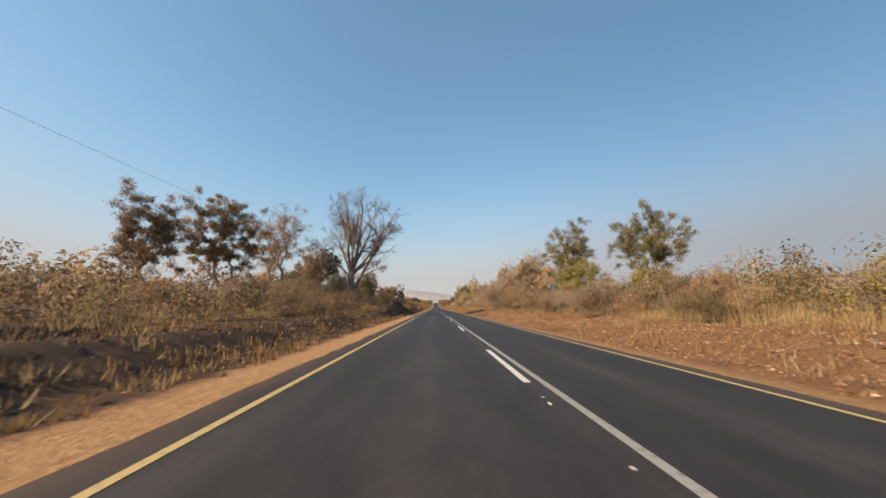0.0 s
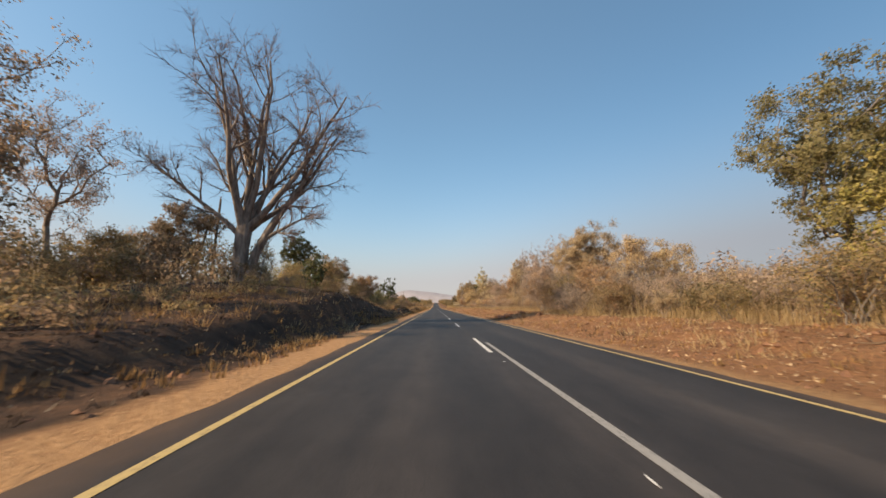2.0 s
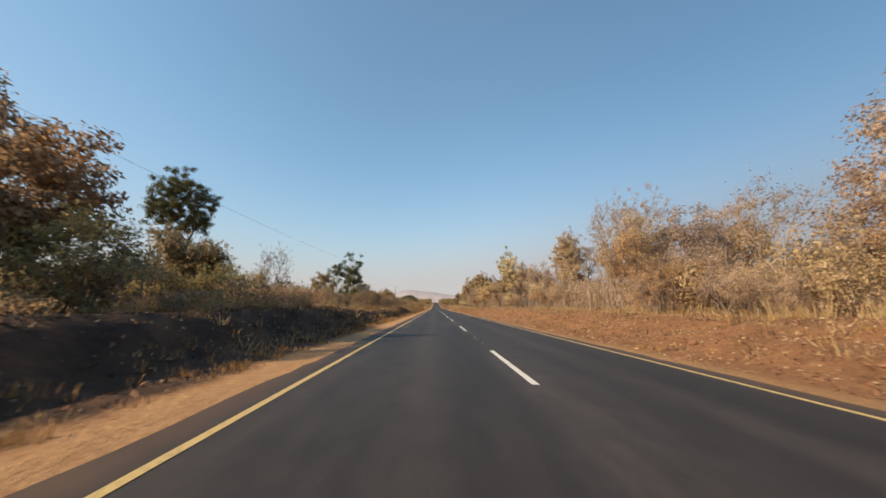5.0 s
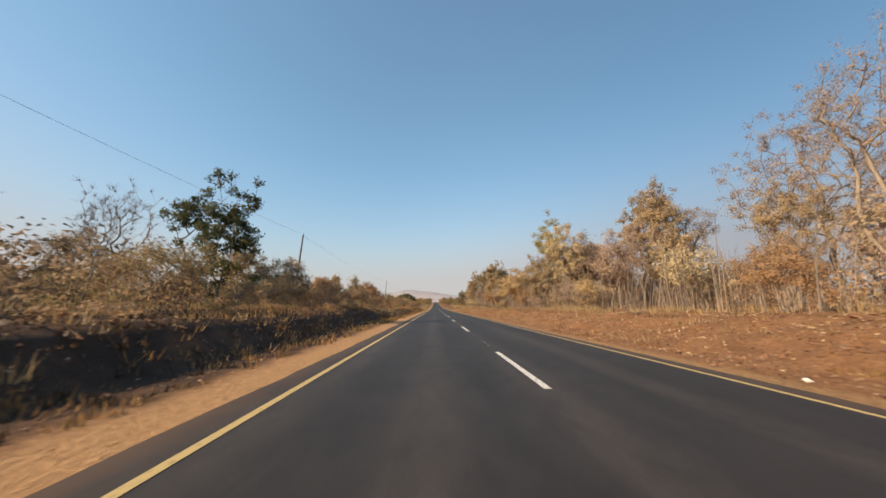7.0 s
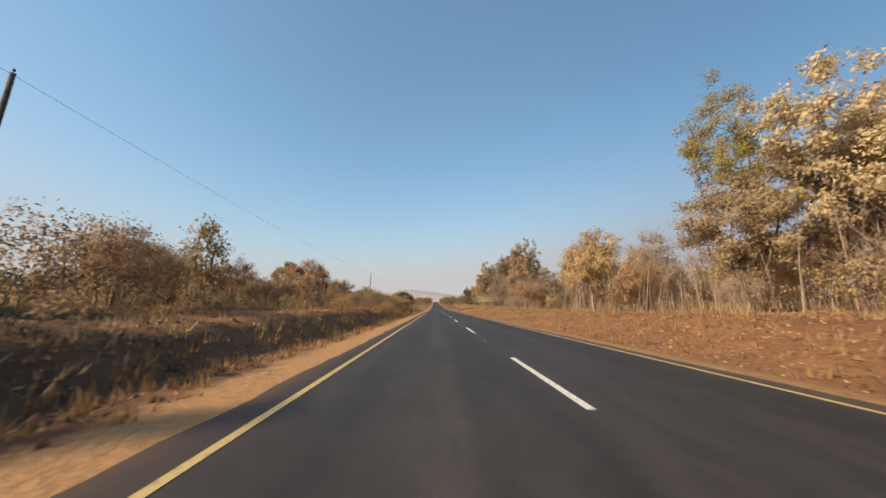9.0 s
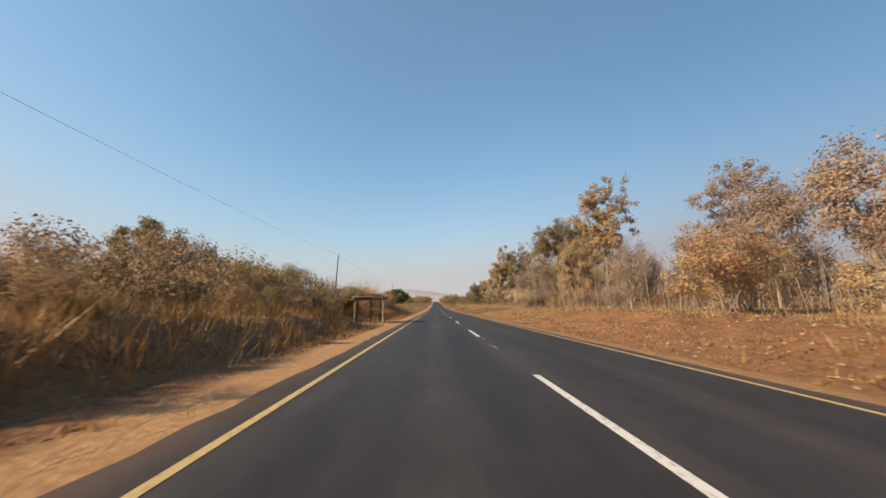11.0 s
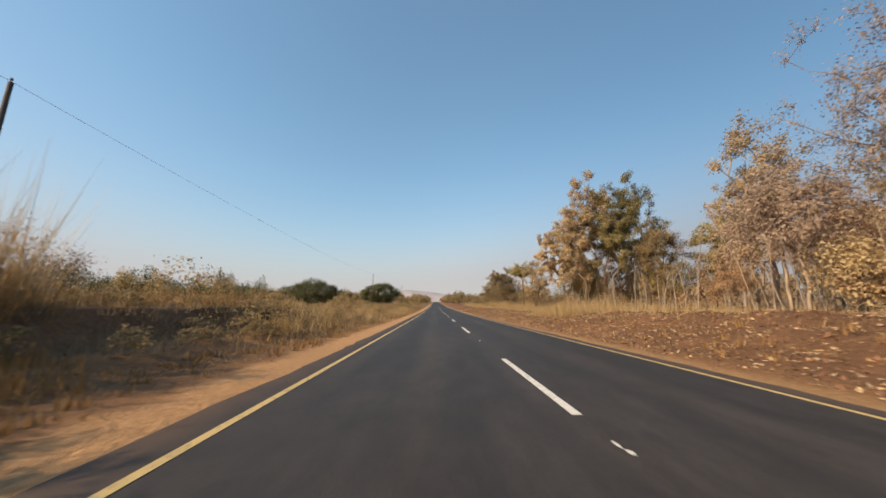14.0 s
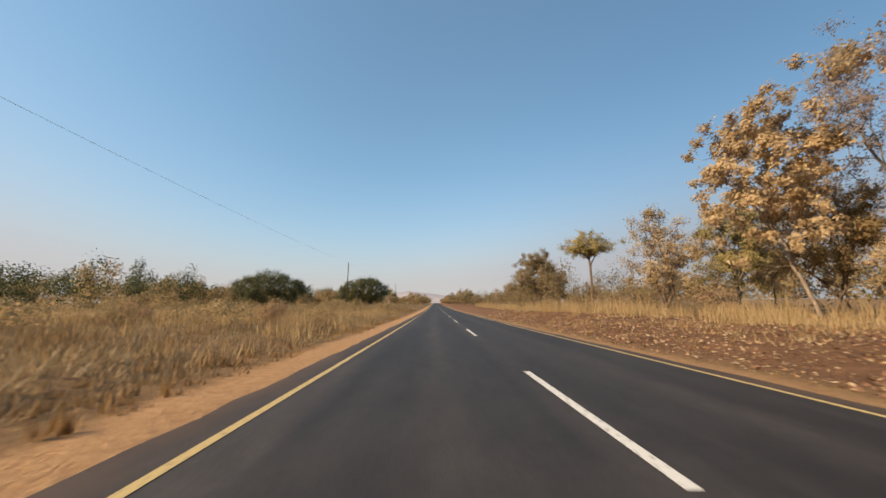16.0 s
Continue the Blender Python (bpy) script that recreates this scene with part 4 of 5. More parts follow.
SHELTER_SPOT = (-10.5, -4, 221, 230)
grass("short rusty dry grass along the sandy verge", RUSTY_GRASS, 3200, -7.0, -5.2, -5, 330, 0.08, 0.38, seed=3, blades=9, avoid=SHELTER_SPOT, clump=0.5)
grass("straw-coloured tufts along the sandy verge", STRAW, 600, -8.0, -5.6, -5, 330, 0.10, 0.5, seed=4, avoid=SHELTER_SPOT, clump=0.9, blades=14, tuft=0.28, splay=0.9, wide=0.012)
grass("singed dry grass on the bank", RUSTY_GRASS, 2200, -13, -6.0, -5, 225, 0.08, 0.6, clump=0.9, seed=5, avoid=SHELTER_SPOT, blades=14, tuft=0.3, splay=1.0, wide=0.012)
grass("charred stubble on the burnt bank", CHARRED, 6500, -14, -5.6, -5, 168, 0.06, 0.3, blades=8, seed=20, avoid=SHELTER_SPOT, splay=0.9)
grass("brown weeds on the cut bank", DUN_GRASS, 1000, -14, -6.8, 158, 224, 0.06, 0.36, seed=51, avoid=SHELTER_SPOT, blades=14, tuft=0.3, splay=0.9, wide=0.012, clump=0.8)
grass("rusty weeds on the cut bank", RUSTY_GRASS, 900, -14, -6.8, 158, 224, 0.05, 0.32, seed=52, avoid=SHELTER_SPOT, blades=14, tuft=0.3, splay=0.9, wide=0.012, clump=0.8)
grass("tall dry grass under the shrubs", STRAW, 1300, -20, -10.5, -5, 222, 0.4, 1.5, seed=6, blades=12, wide=0.014, tuft=0.3, splay=0.6, clump=0.8)
grass("tall dry straw-coloured reeds", STRAW, 800, -20, -10.0, 246, 263, 1.0, 4.6, seed=7, blades=26, tuft=0.5, wide=0.012, splay=0.55, clump=0.9)
grass("brown seeding stalks among the reeds", RUSTY_GRASS, 700, -18, -9.4, 246, 263, 1.0, 3.6, seed=37, blades=22, tuft=0.5, wide=0.012, splay=0.7, clump=0.9)
grass("rusty tangled grass at the reeds' edge", RUSTY_GRASS, 1100, -16, -10.0, 234, 276, 0.4, 1.6, seed=27, blades=16, tuft=0.45, wide=0.014, splay=0.8, clump=0.9)
grass("dry grass behind the shelter", DUN_GRASS, 700, -20, -10.0, 229, 252, 0.4, 1.2, seed=8, blades=16, tuft=0.4, splay=0.8, wide=0.014, clump=0.8)
grass("rusty grass behind the shelter", RUSTY_GRASS, 420, -9.0, -6.4, 230, 262, 0.15, 0.6, seed=9, blades=14, tuft=0.3)
grass("rusty grass beside the stall", RUSTY_GRASS, 500, -11, -6.6, 230, 240, 0.2, 0.7, seed=53, blades=14, tuft=0.3, splay=0.9, wide=0.012, clump=0.6)
grass("tangled rusty grass before the shelter", RUSTY_GRASS, 1000, -16, -6.4, 190, 221, 0.3, 1.0, seed=10, blades=16, tuft=0.4, wide=0.014, splay=1.0, clump=0.7)
grass("dry golden grass of the open field", STRAW, 2600, -26, -6.3, 268, 350, 0.25, 1.0, clump=1.2, seed=11, blades=13, tuft=0.35, wide=0.014, splay=0.5)
grass("dry golden grass of the far field", STRAW, 2400, -75, -20, 262, 440, 0.5, 1.2, seed=12, blades=10, tuft=0.5, wide=0.03)
grass("ankle-high brown grass of the open field", DUN_GRASS, 4600, -22, -5.9, 262, 335, 0.15, 0.55, clump=0.1, seed=33, blades=12, tuft=0.4, wide=0.014, splay=0.9)
grass("knee-high dun grass of the open field", DUN_GRASS, 3200, -30, -6.4, 272, 370, 0.25, 0.95, clump=0.9, seed=34, blades=13, tuft=0.4, wide=0.014, splay=0.8)
grass("rusty grass in the open field", RUSTY_GRASS, 3400, -24, -6.0, 270, 380, 0.25, 0.85, clump=0.95, seed=13, blades=13, tuft=0.35, wide=0.014, splay=0.6)
grass("straw-coloured dry grass at the thicket's edge", STRAW, 2000, 10.2, 15.5, -5, 290, 0.2, 1.0, clump=0.9, seed=14, blades=14, tuft=0.35, wide=0.013, splay=0.6)
grass("tall dry grass before the shrubs", STRAW, 800, 10.5, 18, -2, 70, 0.6, 1.8, clump=0.9, seed=15, blades=16, tuft=0.4, wide=0.012, splay=0.5)
grass("golden straw lying flat on the bank", STRAW, 2400, 4.8, 13.5, 222, 250, 0.06, 0.26, seed=46, blades=15, tuft=0.35, splay=3.0, wide=0.013, clump=0.5)
grass("straw lying flat at the thicket's edge", STRAW, 1500, 8.5, 13.5, 20, 222, 0.06, 0.26, seed=47, blades=12, tuft=0.35, splay=2.6, wide=0.013, clump=0.95)
grass("dun weeds on the red bank", DUN_GRASS, 2400, 5.0, 12, -5, 335, 0.1, 0.5, seed=44, blades=12, tuft=0.32, splay=1.1, wide=0.012, clump=0.9)
grass("dark dead weeds on the red bank", CHARRED, 1500, 4.8, 12, -5, 335, 0.06, 0.35, seed=45, blades=10, tuft=0.3, splay=1.2, wide=0.014, clump=0.9)
grass("low dry stubble on the red bank", RUSTY_GRASS, 2200, 4.2, 11, -5, 330, 0.08, 0.32, seed=16, blades=9)
grass("tall golden grass before the trees", STRAW, 2600, 10.5, 24, 283, 400, 0.6, 2.3, clump=0.9, seed=17, blades=16, tuft=0.45, wide=0.014, splay=0.45)
grass("golden grass tussocks on the bank", STRAW, 130, 7.2, 12.5, 277, 291, 0.7, 1.7, clump=0.9, seed=54, blades=60, tuft=0.4, wide=0.012, splay=0.6)
grass("dry grass on the woodland floor", STRAW, 1800, 15, 40, 60, 290, 0.4, 1.2, seed=18, blades=8, tuft=0.3, wide=0.02)


def litter(label, count, x0, x1, y0, y1, size, seed, mat):
    rng = np.random.default_rng(seed)
    x, y = rng.uniform(x0, x1, count), rng.uniform(y0, y1, count)
    c = np.array([(a, b, gz(a, b) + 0.03) for a, b in zip(x, y)])
    v, f = leaves(c, size, rng, 0.75)
    tagged(new("leaf_litter", mesh("leaf_litter", v, f, mat)), label, "leaf litter", kind="stuff")


litter("dry fallen leaves scattered on the red bank", 110000, 4.2, 14, -5, 340, 0.062, 41, LITTER)
litter("large dry leaves strewn under the trees", 16000, 4.4, 17, 254, 335, 0.085, 43, LITTER)
litter("dry fallen leaves scattered on the burnt bank", 12000, -13, -5.4, -5, 230, 0.06, 42, LITTER)


def woods(label, spots, leaf, count, size, seed):
    """One joined mass of crowns: spots are rows of x, y, height and radius."""
    rng = np.random.default_rng(seed)
    c, face = [], []
    for x, y, h, r in spots:
        way = unit(rng.normal(size=(16, 3)) + [0, 0, 0.25])
        hub = way * [r, r, h * 0.42] * rng.uniform(0.55, 0.95, (16, 1))
        k = rng.integers(0, 16, count)
        ball = unit(rng.normal(size=(count, 3))) * rng.random((count, 1)) ** 0.4
        p = hub[k] + ball * [r * 0.42, r * 0.42, h * 0.2]
        c.append(p + [x, y, gz(x, y) + h * 0.5])
        face.append(ball + way[k] * 0.8 + [0, 0, 0.2])
    v, f = leaves(np.concatenate(c), size, rng, out=unit(np.concatenate(face)))
    tagged(new("woods", mesh("woods", v, f, LEAF[leaf])), label, "woods", kind="stuff")


def scatter(seed, count, x0, x1, y0, y1, low, high, rlow, rhigh, power=1.0):
    r = random.Random(seed)
    return [(x0 + (x1 - x0) * r.random() ** power, r.uniform(y0, y1), r.uniform(low, high), r.uniform(rlow, rhigh)) for _ in range(count)]


woods("dry brown bush filling the land behind the thicket", scatter(51, 60, 34, 90, -10, 95, 4.0, 6.5, 3, 5), "mixed", 420, 0.5, 51)
woods("pale dry woodland behind the roadside trees", scatter(52, 110, 38, 75, 80, 300, 6, 10.5, 3, 5), "pink", 420, 0.5, 52)
woods("brown-green woodland behind the roadside trees", scatter(53, 60, 42, 110, 250, 470, 6, 10, 3, 6), "mixed", 380, 0.6, 53)
woods("brown-green bush behind the bank", scatter(54, 100, -28, -85, -10, 235, 4, 7, 3, 5), "mixed", 380, 0.5, 54)
woods("dry undergrowth of the woodland", scatter(62, 170, 27, 46, 55, 420, 2.4, 4.2, 1.5, 3), "rust", 170, 0.3, 62)
woods("dry undergrowth behind the bank", scatter(63, 110, -23, -36, -5, 235, 2.2, 4.0, 1.5, 3), "mixed", 170, 0.3, 63)
woods("dense brown thicket behind the bank", scatter(70, 80, -34, -17, 6, 215, 2.6, 5.0, 1.4, 2.4), "mixed", 800, 0.17, 70)
woods("dense grey-brown thicket behind the bank", scatter(71, 70, -32, -16, 4, 215, 2.2, 4.6, 1.3, 2.2), "dull", 800, 0.16, 71)
woods("grey-brown scrub behind the bank", scatter(72, 95, -22, -11, 6, 190, 1.2, 3.0, 0.9, 1.7), "dull", 600, 0.14, 72)
woods("brown-green thicket behind the dry grass", scatter(73, 60, 13, 34, -2, 75, 2.2, 4.4, 1.4, 2.4), "mixed", 800, 0.16, 73)
woods("pale dry thicket", scatter(74, 80, 14, 34, 20, 135, 2.4, 5.0, 1.4, 2.4), "gold", 800, 0.16, 74)
woods("pinkish dry thicket", scatter(75, 60, 15, 34, 30, 135, 2.4, 5.0, 1.4, 2.4), "pink", 800, 0.15, 75)
woods("dense grey-brown bush beside the stall", scatter(76, 16, -15, -9.6, 209, 221, 1.6, 3.1, 1.0, 1.8), "dull", 900, 0.13, 76)
woods("tall brown-green bush beside the stall", scatter(80, 14, -14, -10.2, 215, 224, 2.2, 3.5, 1.2, 1.8), "mixed", 1000, 0.13, 80)
woods("tall grey-brown bush behind the stall", scatter(81, 12, -14.5, -10.2, 225, 231, 2.2, 3.8, 1.0, 1.7), "dull", 1000, 0.12, 81)
woods("olive bush behind the stall", scatter(77, 16, -21, -12.5, 232, 246, 1.1, 2.2, 0.9, 1.6), "olive", 900, 0.13, 77)
woods("dark dry bushes at the foot of the low bank", scatter(82, 10, -9.6, -8.2, 240, 252, 0.5, 1.0, 0.5, 0.9), "mixed", 700, 0.09, 82)
woods("low brown weeds on the low bank", scatter(83, 60, -12, -7.4, 238, 284, 0.25, 0.8, 0.3, 0.7), "mixed", 240, 0.075, 83)
woods("shaded bush at the edge of the stall's clearing", scatter(84, 9, -10.5, -9.0, 214, 221.5, 1.2, 2.2, 0.8, 1.3), "dull", 900, 0.10, 84)
woods("reddish weeds on the charred bank", scatter(85, 110, -13, -7.6, 70, 185, 0.25, 0.8, 0.25, 0.6), "rust", 200, 0.07, 85)
woods("low brown scrub on the bank", scatter(78, 90, -15, -8.2, 6, 205, 0.4, 1.3, 0.35, 0.9), "mixed", 260, 0.085, 78)
woods("low grey scrub on the bank", scatter(79, 60, -15, -8.4, 6, 205, 0.4, 1.2, 0.35, 0.8), "dull", 260, 0.08, 79)
woods("brown bush lining the road", scatter(67, 56, 12, 34, 330, 440, 3.0, 7.0, 1.5, 3), "mixed", 600, 0.2, 67)
woods("low dry bush in the field", scatter(64, 150, -8, -42, 264, 420, 0.7, 2.3, 0.6, 1.8), "mixed", 380, 0.11, 64)
woods("low grey-green bush in the field", scatter(65, 130, -8.5, -36, 264, 400, 0.8, 2.0, 0.6, 1.6), "mixed", 300, 0.10, 65)
woods("grey-green tree line beyond the field", scatter(55, 130, -60, -130, 250, 520, 7, 12.5, 2.6, 4.8), "dark", 900, 0.42, 55)
woods("brown tree line beyond the field", scatter(66, 90, -56, -125, 255, 520, 6, 11, 2.4, 4.2), "mixed", 900, 0.40, 66)
woods("grey-green tree line beyond the field", scatter(61, 40, -48, -120, 400, 560, 7, 11, 3, 6), "mixed", 800, 0.5, 61)
woods("low bush in the field", scatter(56, 40, -30, -80, 290, 480, 1.6, 3.8, 1.5, 3.5), "mixed", 600, 0.28, 56)
woods("brown trees lining the road far ahead", scatter(57, 140, 9.5, 60, 430, 900, 4, 8.5, 2.5, 4.5, 1.9), "mixed", 260, 0.8, 57)
woods("brown trees lining the road far ahead", scatter(58, 130, -10.5, -90, 430, 900, 4, 8.5, 2.5, 4.5, 1.9), "mixed", 260, 0.8, 58)
woods("distant woods on the plain", scatter(59, 160, 60, 900, 480, 2200, 7, 12, 6, 16), "mixed", 120, 2.4, 59)
woods("distant woods on the plain", scatter(60, 160, -90, -900, 480, 2200, 7, 12, 6, 16), "olive", 120, 2.4, 60)


def sapling_stems(count, x0, x1, y0, y1, low, high, seed, mat):
    """Bare thin stems that stand crowded in the thicket."""
    rng = np.random.default_rng(seed)
    base = np.array([(x, y, gz(x, y) - 0.1) for x, y in zip(rng.uniform(x0, x1, count), rng.uniform(y0, y1, count))])
    hgt = rng.uniform(low, high, count)
    lean = rng.normal(size=(count, 3)) * [0.12, 0.12, 0] * hgt[:, None]
    mid = base + lean * 0.35 + np.stack([0 * hgt, 0 * hgt, hgt * 0.5], 1)
    top = base + lean + np.stack([0 * hgt, 0 * hgt, hgt], 1)
    r = rng.uniform(0.02, 0.055, count)
    V, F, off = [], [], 0
    k = rng.integers(0, count, count * 3)
    u = rng.uniform(0.3, 0.9, (len(k), 1))
    fork = mid[k] * (1 - u) + top[k] * u
    tip = fork + rng.normal(size=fork.shape) * [0.5, 0.5, 0.2] + [0, 0, 0.9]
    for P, Q, a, c in ((base, mid, r, r * 0.75), (mid, top, r * 0.75, r * 0.25), (fork, tip, r[k] * 0.4, r[k] * 0.12)):
        v, f = tubes(P, Q, a, c, 4)
        V.append(v)
        F.append(f + off)
        off += len(v)
    tagged(new("sapling_stems", mesh("sapling_stems", np.concatenate(V), np.concatenate(F), mat, True)), "crowded thin bare stems of young trees", "saplings", kind="stuff")


sapling_stems(520, 13.5, 30, 85, 290, 2.5, 6.5, 71, BARK["pale"])
sapling_stems(420, 13.5, 34, 60, 300, 2.0, 5.5, 72, BARK["grey"])
sapling_stems(130, -26, -13, 24, 220, 1.5, 3.5, 73, BARK["grey"])


def hills():
    m, nt, b = material("haze_glow_hill", 1.0)
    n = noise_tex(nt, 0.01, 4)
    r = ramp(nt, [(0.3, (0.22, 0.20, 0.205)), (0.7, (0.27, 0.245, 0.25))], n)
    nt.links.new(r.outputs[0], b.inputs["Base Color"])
    # distance haze is put in as a faint glow of the hills' own colour
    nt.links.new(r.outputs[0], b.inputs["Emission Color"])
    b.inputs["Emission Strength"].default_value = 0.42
    v, f = [], []
    N = 120
    for i in range(N + 1):
        x = -2600 + 5200 * i / N
        hgt = 150 * math.exp(-((x + 330) / 520) ** 2) + 70 * math.exp(-((x - 500) / 700) ** 2) + 30 + 16 * noise.noise(Vector((x * 0.004, 2, 1)))
        v += [(x, 4150, -5), (x, 4300, 12 + hgt * 0.6), (x, 4420, 12 + hgt), (x, 4600, -5)]
    for i in range(N):
        for j in range(3):
            a = i * 4 + j
            f.append((a, a + 4, a + 5, a + 1))
    tagged(new("backdrop_hills", mesh("backdrop_hills", v, f, m, True)), "low blue-grey hills on the horizon, their haze given by a faint glow", "hills", kind="structure")


hills()


# ---------------------------------------------------------------- power line, shelter, rocks
WOOD_DARK = bark_material("weathered_pole_wood", (0.045, 0.036, 0.03), (0.12, 0.095, 0.075), 9)
WOOD_PALE = bark_material("peeled_pole_wood", (0.26, 0.20, 0.14), (0.46, 0.37, 0.27), 9)
WOOD_BROWN = bark_material("rough_stick_wood", (0.09, 0.06, 0.04), (0.22, 0.15, 0.10), 9)
STEEL, _nt, _b = material("galvanised_steel", 0.45)
_b.inputs["Metallic"].default_value = 0.9
_b.inputs["Base Color"].default_value = (0.35, 0.35, 0.36, 1)
CERAMIC, _nt, _b = material("brown_glazed_ceramic", 0.25)
_b.inputs["Base Color"].default_value = (0.10, 0.045, 0.03, 1)


def rod(name, points, radii, mat, sides=8):
    """A round bar along the points, with closed ends."""
    P = np.array(points, float)
    n = len(P)
    d = np.zeros((n, 3))
    d[:-1] += unit(P[1:] - P[:-1])
    d[1:] += unit(P[1:] - P[:-1])
    R = rings(P, unit(d), np.array(radii, float), sides).reshape(-1, 3)
    V = np.concatenate([R, P[:1], P[-1:]])
    f = []
    for i in range(n - 1):
        for j in range(sides):
            f.append((i * sides + j, i * sides + (j + 1) % sides, (i + 1) * sides + (j + 1) % sides, (i + 1) * sides + j))
    a, z = n * sides, n * sides + 1
    for j in range(0, sides, 2):
        f.append((a, (j + 2) % sides, j + 1, j))
        o = (n - 1) * sides
        f.append((z, o + j, o + j + 1, o + (j + 2) % sides))
    return mesh(name, V, f, mat, True)


POLES = [(-24.2, -36.0), (-23.9, 68.7), (-22.7, 174.5), (-23.2, 271.4), (-25.0, 384.0), (-24.5, 490.0), (-24.5, 600.0)]


LEAN = {174.5: 0.045, 271.4: 0.025}


def pole_top(x, y):
    return zr(y) + 12.3


for px, py in POLES:
    e = new("utility_pole")
    g = gz(px, py)
    e.location = (px, py, g)
    H = pole_top(px, py) - g
    ln = LEAN.get(py, 0.008) * H
    part("shaft", rod("shaft", [(0, 0, -0.6), (0, 0, H * 0.4), (ln, 0, H)], [0.16, 0.14, 0.10], WOOD_DARK, 10), e)
    part("insulator_pin", rod("insulator_pin", [(ln, 0, H - 0.05), (ln, 0, H + 0.14)], [0.012, 0.012], STEEL, 6), e)
    part("insulator", rod("insulator", [(ln, 0, H + 0.10), (ln, 0, H + 0.14), (ln, 0, H + 0.19), (ln, 0, H + 0.24)], [0.05, 0.07, 0.055, 0.035], CERAMIC, 10), e)
    tagged(e, "dark weathered wooden utility pole standing in the bush", "utility pole", "power line poles")
brace = new("utility_pole", rod("utility_pole", [(-25.0, 67.0, gz(-25, 67) - 0.4), (-24.4, 68.2, 9.6)], [0.12, 0.10], WOOD_DARK))
tagged(brace, "leaning wooden prop pole beside a utility pole", "utility pole")
for (xa, ya), (xb, yb) in zip(POLES, POLES[1:]):
    pts = []
    for k in range(25):
        u = k / 24
        z = pole_top(xa, ya) * (1 - u) + pole_top(xb, yb) * u + 0.2 - 4 * 1.1 * u * (1 - u)
        pts.append((xa + (xb - xa) * u, ya + (yb - ya) * u, z))
    tagged(new("power_cable", rod("power_cable", pts, [0.0105] * 25, STEEL, 6)), "thin sagging overhead power cable", "power cable", "power line cables")


def shelter():
    """Roadside stall of rough poles under a flat roof of sticks and thatch, its back sloping to the ground."""
    r = random.Random(5)
    e = new("stall")
    ox, oy = -7.1, 225.4
    e.location = (ox, oy, gz(ox, oy))
    z0 = gz(ox, oy)

    def bar(name, a, c, ra, rb, mat, label="", wob=0.03):
        A, B = Vector(a) - Vector((ox, oy, z0)), Vector(c) - Vector((ox, oy, z0))
        pts = [A.lerp(B, k / 4) + Vector((r.uniform(-wob, wob), r.uniform(-wob, wob), 0)) * (0 < k < 4) for k in range(5)]
        return part(name, rod(name, [tuple(p) for p in pts], [ra + (rb - ra) * k / 4 for k in range(5)], mat, 8), e, label)

    for (x, y), mat, top in (((-8.0, 224.2), WOOD_PALE, 1.75), ((-5.68, 223.65), WOOD_PALE, 1.95), ((-8.4, 227.0), WOOD_DARK, 1.95), ((-6.45, 226.8), WOOD_DARK, 1.95), ((-7.2, 226.9), WOOD_BROWN, 1.9)):
        bar("post", (x, y, gz(x, y) - 0.3), (x + r.uniform(-0.06, 0.06), y, top - 0.12), 0.055, 0.042, mat)
    for a, c in (((-8.3, 224.15, 1.74), (-5.5, 223.6, 1.84)), ((-8.7, 226.9, 1.80), (-6.1, 226.7, 1.82)), ((-5.75, 223.1, 1.88), (-6.35, 226.9, 1.85)), ((-8.05, 223.9, 1.82), (-8.5, 227.0, 1.86))):
        bar("beam", a, c, 0.05, 0.04, WOOD_PALE if a[1] < 224 else WOOD_BROWN)
    rafters = []
    for k in range(11):
        y = 223.75 + k * 0.3 + r.uniform(-0.1, 0.1)
        rafters.append(bar("rafter", (-8.25 - k * 0.03 + r.uniform(-0.25, 0.2), y + 0.25, 1.91 + r.uniform(0, 0.05)), (-5.75 - k * 0.05 + r.uniform(-0.3, 0.3), y + r.uniform(-0.3, 0.3), 1.93 + r.uniform(0, 0.07)), 0.035, 0.02, r.choice((WOOD_BROWN, WOOD_PALE))))
    # thatch: thousands of straws laid over the rafters and hanging over the edges
    rng = np.random.default_rng(9)
    n = 6800
    y = rng.uniform(223.7, 226.9, n)
    x = rng.uniform(-8.3, -5.8, n) - (y - 223.7) * 0.12
    y = y + (-5.8 - x) * 0.12
    z = 1.95 + rng.uniform(0, 0.30, n) * (0.55 + 0.45 * np.sin(x * 3.1 + y * 1.3) * np.sin(y * 2.3 + 1)) * (1 - np.abs(y - 225.3) / 4)
    ang = rng.normal(0.3, 0.7, n)
    L = rng.uniform(0.3, 0.8, n)
    d = np.stack([np.cos(ang), np.sin(ang), rng.normal(-0.05, 0.12, n)], 1) * L[:, None]
    c = np.stack([x, y, z], 1)
    edge = rng.random(n) < 0.15
    c[edge, 1] = np.where(rng.random(edge.sum()) < 0.5, 223.75 + (-5.8 - c[edge, 0]) * 0.15, 226.9)
    d[edge] = np.stack([rng.normal(0, 0.1, edge.sum()), rng.normal(0, 0.1, edge.sum()), -rng.uniform(0.12, 0.6, edge.sum()) ** 1.3], 1)
    c[edge, 2] = 1.95
    # the back slopes down to the ground, away from the road
    back = rng.random(n) < 0.11
    u = rng.random(back.sum())
    c[back] = np.stack([-8.35 - 0.75 * u, rng.uniform(224.9, 227.0, back.sum()), 1.93 - 0.8 * u + rng.uniform(-0.1, 0.1, back.sum())], 1)
